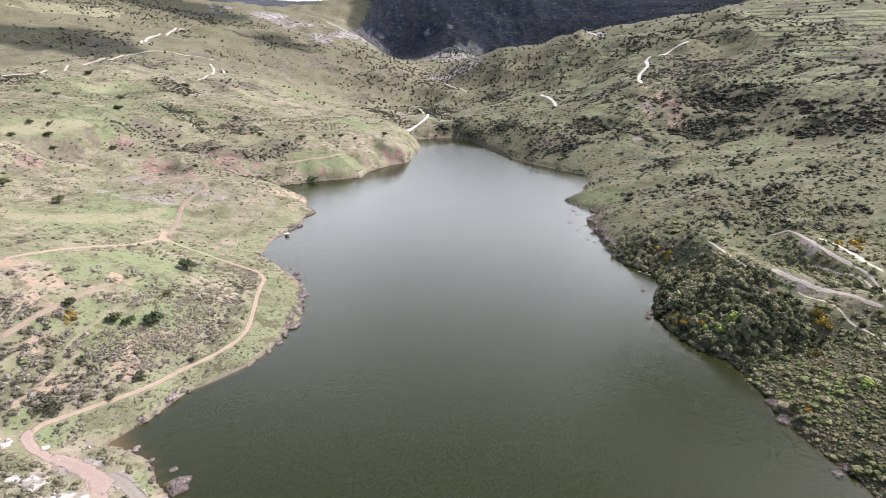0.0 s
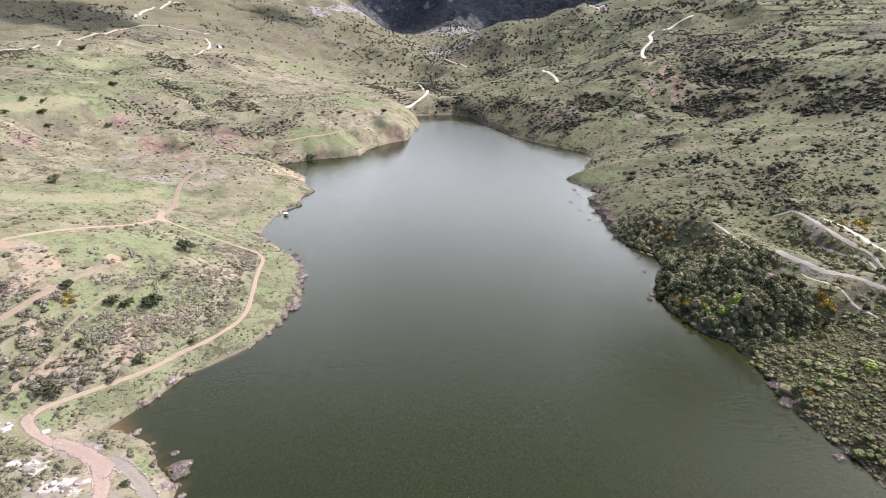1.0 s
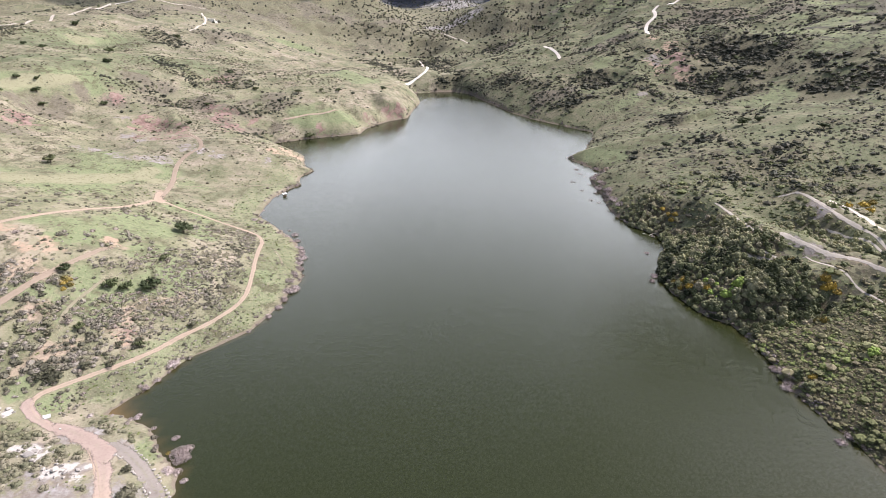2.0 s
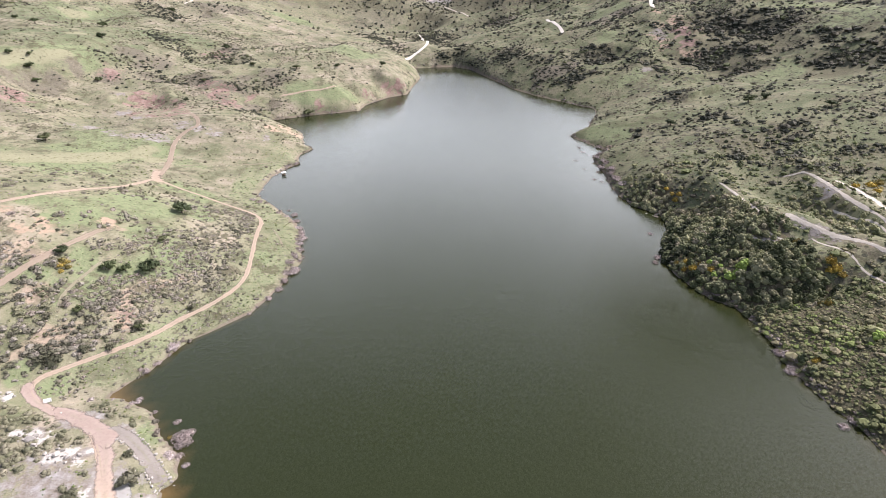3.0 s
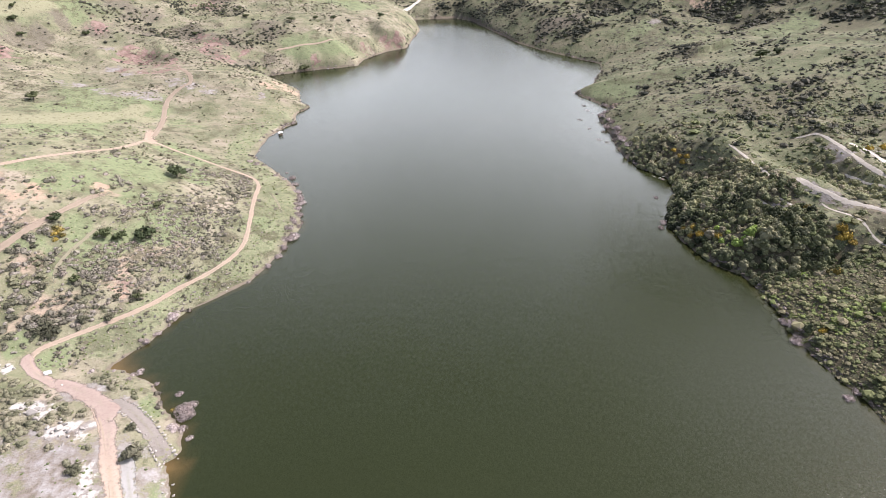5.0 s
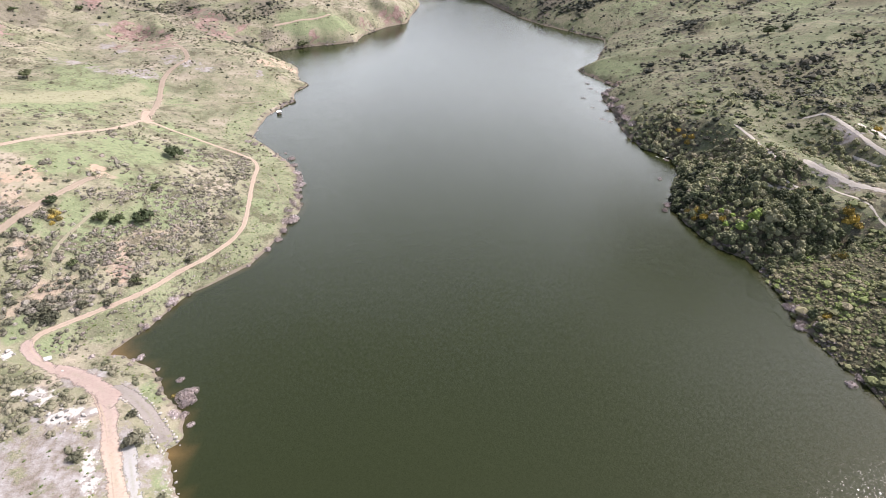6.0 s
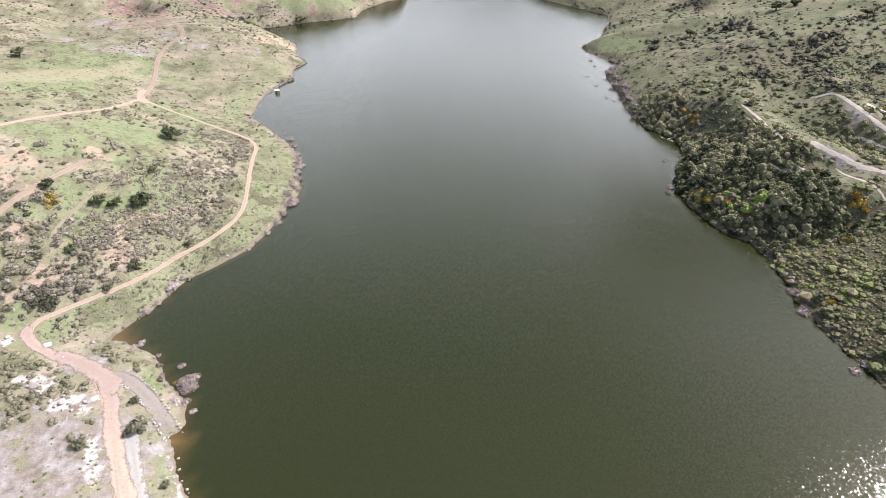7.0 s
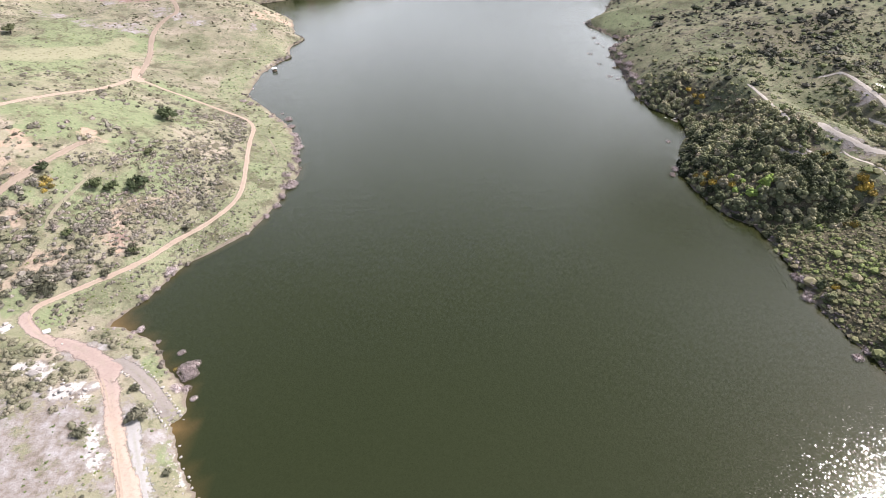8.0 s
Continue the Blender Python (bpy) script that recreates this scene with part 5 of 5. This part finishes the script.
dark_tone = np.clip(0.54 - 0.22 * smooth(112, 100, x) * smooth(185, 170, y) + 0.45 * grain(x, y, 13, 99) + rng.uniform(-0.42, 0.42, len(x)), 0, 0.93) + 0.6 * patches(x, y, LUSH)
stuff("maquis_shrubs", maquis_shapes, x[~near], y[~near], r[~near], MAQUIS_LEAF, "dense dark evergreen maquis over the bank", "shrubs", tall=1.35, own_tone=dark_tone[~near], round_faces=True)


# low mixed scrub over the near end of the bank and between the bushes
def low_cover(x, y):
    return np.maximum(0.96 * smooth(147, 139, y), 0.22) * smooth(262, 235, y)


x, y = spread(0.8, 74, 172, 72, 262, low_cover, 0.3, -0.3)
low_tone = np.clip(0.5 + 0.40 * grain(x, y, 10, 105) + rng.uniform(-0.33, 0.33, len(x)), 0, 0.86) + 0.22 * patches(x, y, LUSH)
stuff("low_scrub", tuft_shapes, x, y, 0.56 * np.exp(rng.normal(size=len(x)) * 0.42) * (1 + 0.6 * smooth(0.2, 0.7, grain(x, y, 8, 107))), LOW_LEAF, "low green and brown scrub covering the bank", "scrub", tall=0.9, own_tone=low_tone)


# scrub on the hills further off
def hill_scrub(x, y):
    d = np.hypot(x, y)
    patchy = 0.008 + 0.03 * smooth(20, 120, x) + 0.34 * smooth(0.15, 0.5, grain(x, y, 38, 101)) * (0.02 + 0.98 * smooth(-50, 120, x))
    patchy = np.maximum(patchy, (0.22 + 0.3 * smooth(0, 60, x)) * patches(x, y, HEATH))
    for line in GULLY_LINES:
        patchy = np.maximum(patchy, smooth(9, 2, line_distance(x, y, line) * 300 / np.maximum(d, 300) + 2 * grain(x, y, 10, 103)))
    massed = patches(x, y, DARK_SCRUB) * (0.12 + 0.88 * smooth(-0.25, 0.15, grain(x, y, 15, 107, 4)))
    return np.clip(np.maximum(patchy, massed) * smooth(215, 245, d), 0, 1) * bare(x, y)


x, y = scatter(130000, -430, 440, 200, 780, hill_scrub, 0.2, 1.0)
stuff("hill_scrub", tuft_shapes, x, y, rng.uniform(0.35, 1.15, len(x)) * np.where(rng.uniform(0, 1, len(x)) < 0.15, 1.6, 1.0) * (1 + 0.3 * smooth(20, 120, x)) * (1 + 0.5 * patches(x, y, DARK_SCRUB)) * (0.45 + 0.75 * np.maximum(smooth(280, 480, np.hypot(x, y)), 0.62 * smooth(60, 90, x)) + 0.0002 * np.hypot(x, y)), HILL_LEAF, "scattered dark scrub over the hillsides", "scrub")
x, y = scatter(60000, -1100, 1100, 720, 1700, lambda x, y: np.maximum(0.85 * patches(x, y, DARK_SCRUB), (0.12 + 0.6 * smooth(-0.1, 0.5, grain(x, y, 90, 111))) * smooth(-0.75, 0.1, x / y + 0.2) * (abs(x) < y * 0.9) * (0.10 + 0.9 * np.maximum(smooth(-250, 0, x), patches(x, y, DARK_SCRUB)))), 0.2, 1.0)
stuff("far_scrub", far_shapes, x, y, rng.uniform(0.8, 2.6, len(x)), HILL_LEAF, "dark trees and scrub on far slopes", "scrub", tall=1.2)


# dwarf shrubs over the grass of both sides, in drifts, thin on the mown fields
def dwarf(x, y):
    drift = 0.06 + 0.55 * smooth(0.05, 0.5, grain(x, y, 30, 121, 4)) + 0.30 * smooth(0.1, 0.5, grain(x, y, 9, 123, 2))
    seen = (np.abs(x) < 0.93 * y + 20)
    return np.clip(drift, 0, 1) * (1 - 0.93 * np.clip(1.4 * patches(x, y, PALE_FIELD), 0, 1)) * (1 - 0.6 * patches(x, y, LUSH)) * seen


x, y = scatter(52000, -430, -60, 195, 620, dwarf, 0.3, 2.0)
stuff("dwarf_shrubs", far_shapes, x, y, rng.uniform(0.16, 0.55, len(x)) * (1 + 0.0012 * np.hypot(x, y)) * (1 + 0.7 * (rng.uniform(0, 1, len(x)) < 0.12)), DWARF_LEAF, "small grey and olive dwarf shrubs scattered over the grass", "shrubs", tall=0.8)
x, y = scatter(30000, 75, 440, 225, 640, dwarf, 0.3, 1.0)
stuff("dwarf_shrubs", far_shapes, x, y, rng.uniform(0.25, 0.65, len(x)) * (1 + 0.001 * np.hypot(x, y)) * (1 + 0.7 * (rng.uniform(0, 1, len(x)) < 0.1)), DWARF_LEAF, "small dark olive dwarf shrubs scattered over dry grass", "shrubs", tall=0.8)


def part(name, v, f, mat, parent, label=""):
    ob = new(name, mesh_from(name, v, f, mat))
    ob.parent = parent
    return tagged(ob, label)


def limb(points, radii, sides=6):
    """A tapered tube along points."""
    vs, fs = [], []
    for p, r in zip(points, radii):
        vs += [(p[0] + r * math.cos(a), p[1] + r * math.sin(a), p[2]) for a in np.arange(sides) * 2 * math.pi / sides]
    for i in range(len(points) - 1):
        for k in range(sides):
            a, b = i * sides + k, i * sides + (k + 1) % sides
            fs += [(a, b, b + sides), (a, b + sides, a + sides)]
    return np.array(vs, float), np.array(fs)


def tree(rng, name, label, crown_mat, spread=1.0):
    """A tree of about 1 m crown radius: trunk with limbs, crown of many small clumps."""
    top = new(name)
    tagged(top, label, "tree")
    parts = [limb([(0, 0, -0.1), (0.02, 0.01, 0.2), (0.05, -0.02, 0.5), (0.04, 0.02, 0.85)], [0.11, 0.085, 0.07, 0.04])]
    crown = []
    for i in range(9):
        a, out = i * 2.4 + rng.uniform(-0.4, 0.4), rng.uniform(0.15, 0.68) * spread
        tip = np.array([math.cos(a) * out, math.sin(a) * out, rng.uniform(0.38, 0.95)])
        parts.append(limb([(0.03, 0, 0.4), tuple(tip * [0.5, 0.5, 0.8]), tuple(tip)], [0.045, 0.03, 0.015], 4))
        r = rng.uniform(0.26, 0.42)
        v, f = lump(rng, BALL_1, 0.9, 0.35)
        v[:, 2] = np.where(v[:, 2] < 0, v[:, 2] * 1.6, v[:, 2])
        crown.append((v * r * 0.85 + tip, f))
        crown.append(clumps(rng, tip, r, 46, 0.085))
    part("trunk", *join(parts), BARK, top)
    part("crown", *join(crown), crown_mat, top)
    return top


def stand(x, y, size, turn, tall=1.0):
    return Matrix.LocRotScale((x, y, float(ground_z(x, y))), Euler((0, 0, turn)), (size, size, size * tall))


def plant(kinds, spots, half=0.5, tall=0.85, group=""):
    for x, y, across in spots:
        k = kinds[rng.integers(0, len(kinds))]
        ob = copy_thing(k, stand(x, y, across * half, rng.uniform(0, 6.283), tall))
        if group:
            tagged(ob, group=group)


def remove(things):
    for t in things:
        for o in (*t.children_recursive, t):
            bpy.data.objects.remove(o)


olives = [tree(rng, "carob_tree", "dark green round-crowned tree standing in grass", TREE_LEAF) for _ in range(5)]
plant(olives, OLIVE_TREES, 0.55, 0.8)
bank_trees = [tree(rng, "small_tree", "small grey-olive tree among shrubs by the road", BANK_LEAF) for _ in range(3)]
plant(bank_trees, BANK_TREES, 0.55, 0.7)
remove(olives + bank_trees)


def twiggy(rng, name, label, mat):
    """A bare bush: short stems and a haze of thin twigs."""
    top = new(name)
    tagged(top, label, "bush")
    stems, hazes = [], []
    for i in range(8):
        a, out = rng.uniform(0, 6.3), rng.uniform(0.2, 0.75)
        tip = np.array([math.cos(a) * out, math.sin(a) * out, rng.uniform(0.45, 0.95)])
        stems.append(limb([(0, 0, -0.25), tuple(tip * 0.5), tuple(tip)], [0.045, 0.03, 0.012], 4))
    mass = shrub_shape(rng, 7, 260, 0.065, 0.85, core=0.55)
    part("stems", *join(stems), BARK, top)
    part("twig_mass", *mass, mat, top)
    return top


bare_bushes = [twiggy(rng, "bare_bush", "leafless pinkish-grey bush at the waterline", TWIG) for _ in range(4)]
for x, y, across in DEAD_BUSHES:
    copy_thing(bare_bushes[rng.integers(0, 4)], Matrix.LocRotScale((x, y, max(0.0, float(ground_z(x, y)))), Euler((0, 0, rng.uniform(0, 6.3))), (across * 0.55, across * 0.55, across * 0.5)))
for x, y in DROWNED_BUSHES:
    across = rng.uniform(1.6, 3.2)
    ob = copy_thing(bare_bushes[rng.integers(0, 4)], Matrix.LocRotScale((x, y, -0.12 * across), Euler((0, 0, rng.uniform(0, 6.3))), (across * 0.6, across * 0.6, across * 0.32)))
    tagged(ob, "drowned leafless bush standing in the shallows")
remove(bare_bushes)

gorse_shapes = [shrub_shape(rng, 6, 90, 0.12, 0.7, core=0.7) for _ in range(4)]
gx_, gy_, gr_ = np.array(GORSE).T
each("gorse_bush", gorse_shapes, gx_, gy_, gr_ * (0.45 + 0.12 * (gx_ > 0)), GORSE_LEAF, "gorse bush in yellow bloom", "shrub", "gorse in bloom", 1.0 + 0.9 * float(np.mean(gx_ > 0)))


def boulder(rng):
    v, f = BALL_2
    k = rng.normal(size=(6, 3)) * 1.8
    r = 1 + 0.22 * np.sin(v @ k.T + rng.uniform(0, 6.3, 6)).sum(1) / 2
    v = v * r[:, None]
    for _ in range(9):
        n = rng.normal(size=3)
        n /= np.linalg.norm(n)
        v = v - np.maximum(v @ n - rng.uniform(0.45, 0.8), 0)[:, None] * n
    v = v * [1.25, 0.85, 0.6]
    return v, f


boulder_meshes = [mesh_from("boulder", *boulder(rng), STONE) for _ in range(4)]
heap = [(x + rng.normal() * 1.6, y + rng.normal() * 1.6, s * rng.uniform(0.3, 0.7)) for x, y, s in BOULDERS for _ in range(3)]
for x, y, across in BOULDERS + heap:
    ob = tagged(new("boulder", boulder_meshes[rng.integers(0, 4)]), "pale weathered limestone boulder lying on the slope", "boulder", "boulders by the road")
    ob.matrix_world = Matrix.LocRotScale((x, y, float(ground_z(x, y)) + across * 0.08), Euler((rng.uniform(-0.3, 0.3), rng.uniform(-0.3, 0.3), rng.uniform(0, 6.3))), (across * 0.36,) * 3)


# ---- clouds high outside the view, between the sun and the far mountains ----
def cloud_material():
    m = bpy.data.materials.new("cloud")
    m.use_nodes = True
    nodes, links = m.node_tree.nodes, m.node_tree.links
    nodes.remove(nodes["Principled BSDF"])
    day, through_light, both = nodes.new("ShaderNodeBsdfDiffuse"), nodes.new("ShaderNodeBsdfTranslucent"), nodes.new("ShaderNodeMixShader")
    f = noise_node(nodes, links, 0.004, 4)
    for n in (day, through_light):
        links.new(mix(nodes, links, f, (0.86, 0.87, 0.89), (0.95, 0.95, 0.95)), n.inputs["Color"])
    both.inputs[0].default_value = 0.62
    links.new(day.outputs[0], both.inputs[1])
    links.new(through_light.outputs[0], both.inputs[2])
    links.new(both.outputs[0], nodes["Material Output"].inputs["Surface"])
    return m


CLOUD = cloud_material()


def cloud(over, across, deep, lumps):
    """A flat-bottomed heap cloud whose shadow falls on the place given."""
    parts = []
    for i in range(lumps):
        a, out = i * 2.399, math.sqrt((i + 0.5) / lumps)
        v, f = lump(rng, ball(3), 0.5, 0.22)
        r = 0.42 * (1.1 - 0.5 * out)
        parts.append((v * r + [0.75 * out * math.cos(a), 0.75 * out * math.sin(a), 0], f))
    v, f = join(parts)
    me = mesh_from("cloud", v * [across, deep, 0.4 * min(across, deep)], f, CLOUD, True)
    ob = tagged(new("cloud", me), "white heap cloud with a flat base", "cloud", kind="structure")
    ob.location = Vector(over) + sun_way * 1900
    return ob


cloud((400, 2000, 230), 830, 560, 24)
cloud((-560, 1200, 170), 210, 130, 9)
cloud((-500, 765, 95), 125, 90, 9)
cloud((-290, 1070, 100), 110, 40, 7)


# ---- loose kerb stones along both sides of the ramp ----
ramp_line, ramp_side = along(TRACKS["slip_road"][1], 0.9)
kerb = tagged(new("stone_kerb"), "broken kerb of rough pale stones along the ramp", "kerb")
kerb_meshes = [mesh_from("kerb_stone", *boulder(rng), STONE) for _ in range(3)]
for edge_side in (-1, 1):
    for (px, py), (qx, qy) in zip(ramp_line[6:], ramp_side[6:]):
        if rng.uniform() < 0.25:
            continue
        x, y = px + edge_side * qx * rng.uniform(1.55, 1.8), py + edge_side * qy * rng.uniform(1.55, 1.8)
        ob = new("kerb_stone", kerb_meshes[rng.integers(0, 3)])
        ob.parent = kerb
        ob.matrix_local = Matrix.LocRotScale((x, y, float(ground_z(x, y)) + 0.05), Euler((0, 0, rng.uniform(0, 6.3))), (rng.uniform(0.24, 0.5),) * 3)


# ---- small built things ----
def plain(name, low, high, rough=0.7, scale=3.0):
    m, nodes, links, bsdf = material(name, rough, 0.3)
    f = noise_node(nodes, links, scale, 4, 0.6, "own")
    links.new(mix(nodes, links, f, low, high), bsdf.inputs["Base Color"])
    return m


WHITE_SHEET = plain("white_sheet", (0.62, 0.62, 0.60), (0.80, 0.80, 0.78), 0.5)
DARK_WOOD = plain("dark_wood", (0.07, 0.055, 0.04), (0.14, 0.11, 0.08), 0.85)
BLEACHED = plain("bleached_wood", (0.50, 0.47, 0.42), (0.70, 0.67, 0.62), 0.85)
RENDERED = plain("pale_render", (0.60, 0.57, 0.52), (0.74, 0.71, 0.66), 0.9)
TILES = plain("roof_sheet", (0.50, 0.48, 0.46), (0.66, 0.64, 0.61), 0.7)


def block(sx, sy, sz, at=(0, 0, 0), edge=0.02):
    """A box with eased edges, standing on at."""
    bm = bmesh.new()
    bmesh.ops.create_cube(bm, size=1.0)
    for v in bm.verts:
        v.co = Vector((v.co.x * sx + at[0], v.co.y * sy + at[1], (v.co.z + 0.5) * sz + at[2]))
    bmesh.ops.bevel(bm, geom=bm.edges[:], offset=min(edge, 0.2 * min(sx, sy, sz)), segments=1, affect="EDGES")
    bmesh.ops.triangulate(bm, faces=bm.faces[:])
    v, f = np.array([q.co[:] for q in bm.verts]), np.array([[q.index for q in p.verts] for p in bm.faces])
    bm.free()
    return v, f


def shelter(x, y, turn):
    """A small open hut with a white roof at the water's edge."""
    top = tagged(new("shore_hut"), "small dark hut with a white roof at the waterline", "hut")
    for sx in (-1, 1):
        for sy in (-1, 1):
            part("post", *block(0.14, 0.14, 2.3, (sx * 1.1, sy * 0.8, -0.5)), DARK_WOOD, top)
    part("wall", *block(2.1, 0.08, 1.3, (0, 0.8, 0.1)), DARK_WOOD, top)
    part("floor_deck", *block(2.6, 2.0, 0.12, (0, 0, 0.05)), DARK_WOOD, top)
    v, f = block(3.0, 2.4, 0.10, (0, 0, 1.8))
    v[:, 2] += 0.10 * v[:, 1]
    part("roof", v, f, WHITE_SHEET, top, "white sheet roof")
    top.matrix_world = pose(x, y, max(0.0, float(ground_z(x, y))), 0, 0, turn) @ Matrix.Diagonal((0.75, 0.75, 0.75, 1))
    return top


shelter(-79.9, 271.2, 35)


def notice_board(x, y, turn):
    top = tagged(new("notice_board"), "low white board on two posts beside the dirt road", "sign")
    for s in (-0.8, 0.8):
        part("post", *block(0.10, 0.10, 1.0, (s, 0.06, -0.2)), DARK_WOOD, top)
    v, f = block(2.0, 0.06, 0.9, (0, 0, 0.35))
    v[:, 1] += (v[:, 2] - 0.35) * 0.7
    part("panel", v, f, WHITE_SHEET, top, "blank white panel")
    top.matrix_world = pose(x, y, float(ground_z(x, y)), 0, 0, turn)
    return top


notice_board(-93.0, 106.5, 25).scale = (0.8, 0.8, 0.8)


def house(x, y, turn, long, deep, tall, label):
    top = tagged(new("farm_building"), label, "building")
    part("wall", *block(long, deep, tall, (0, 0, -0.6), 0.05), RENDERED, top)
    v, f = block(long + 0.6, deep + 0.6, 0.25, (0, 0, tall - 0.6))
    v[:, 2] += np.where(v[:, 2] > tall - 0.5, 0.22 * (deep / 2 - np.abs(v[:, 1])), 0)
    part("roof", v, f, TILES, top, "pale sheet roof")
    for k in (-0.28, 0.05):
        part("window", *block(0.9, 0.10, 1.0, (k * long, -deep / 2, tall * 0.38)), DARK_WOOD, top, "dark window opening")
    part("door", *block(1.0, 0.12, 2.0, (0.33 * long, -deep / 2, -0.4)), DARK_WOOD, top, "dark door")
    top.matrix_world = pose(x, y, float(ground_z(x, y)), 0, 0, turn)
    return top


house(-289, 763, 12, 9.0, 5.0, 3.2, "small pale farm building on the hillside")
house(-281, 752, -30, 6.0, 4.0, 2.8, "low pale shed beside the farm building")


def snag(x, y, turn, long, tip):
    """A bleached dead trunk lying in the shallows."""
    top = tagged(new("dead_trunk"), "bleached dead tree trunk lying in the shallows", "trunk")
    part("stem", *limb([(0, 0, -0.5), (0.1, long * 0.35, 0.25), (0.0, long * 0.7, tip * 0.7), (0.15, long, tip)], [0.16, 0.14, 0.10, 0.05]), BLEACHED, top)
    part("branch", *limb([(0.05, long * 0.45, 0.3), (0.6, long * 0.55, 0.7), (1.1, long * 0.8, 0.9)], [0.07, 0.05, 0.03], 5), BLEACHED, top)
    top.matrix_world = pose(x, y, 0, 0, 0, turn)
    return top


snag(83.6, 216.0, -75, 4.5, 0.6)
snag(82.4, 219.2, 200, 3.2, 0.5)
snag(74.0, 180.0, -60, 3.4, 1.0)
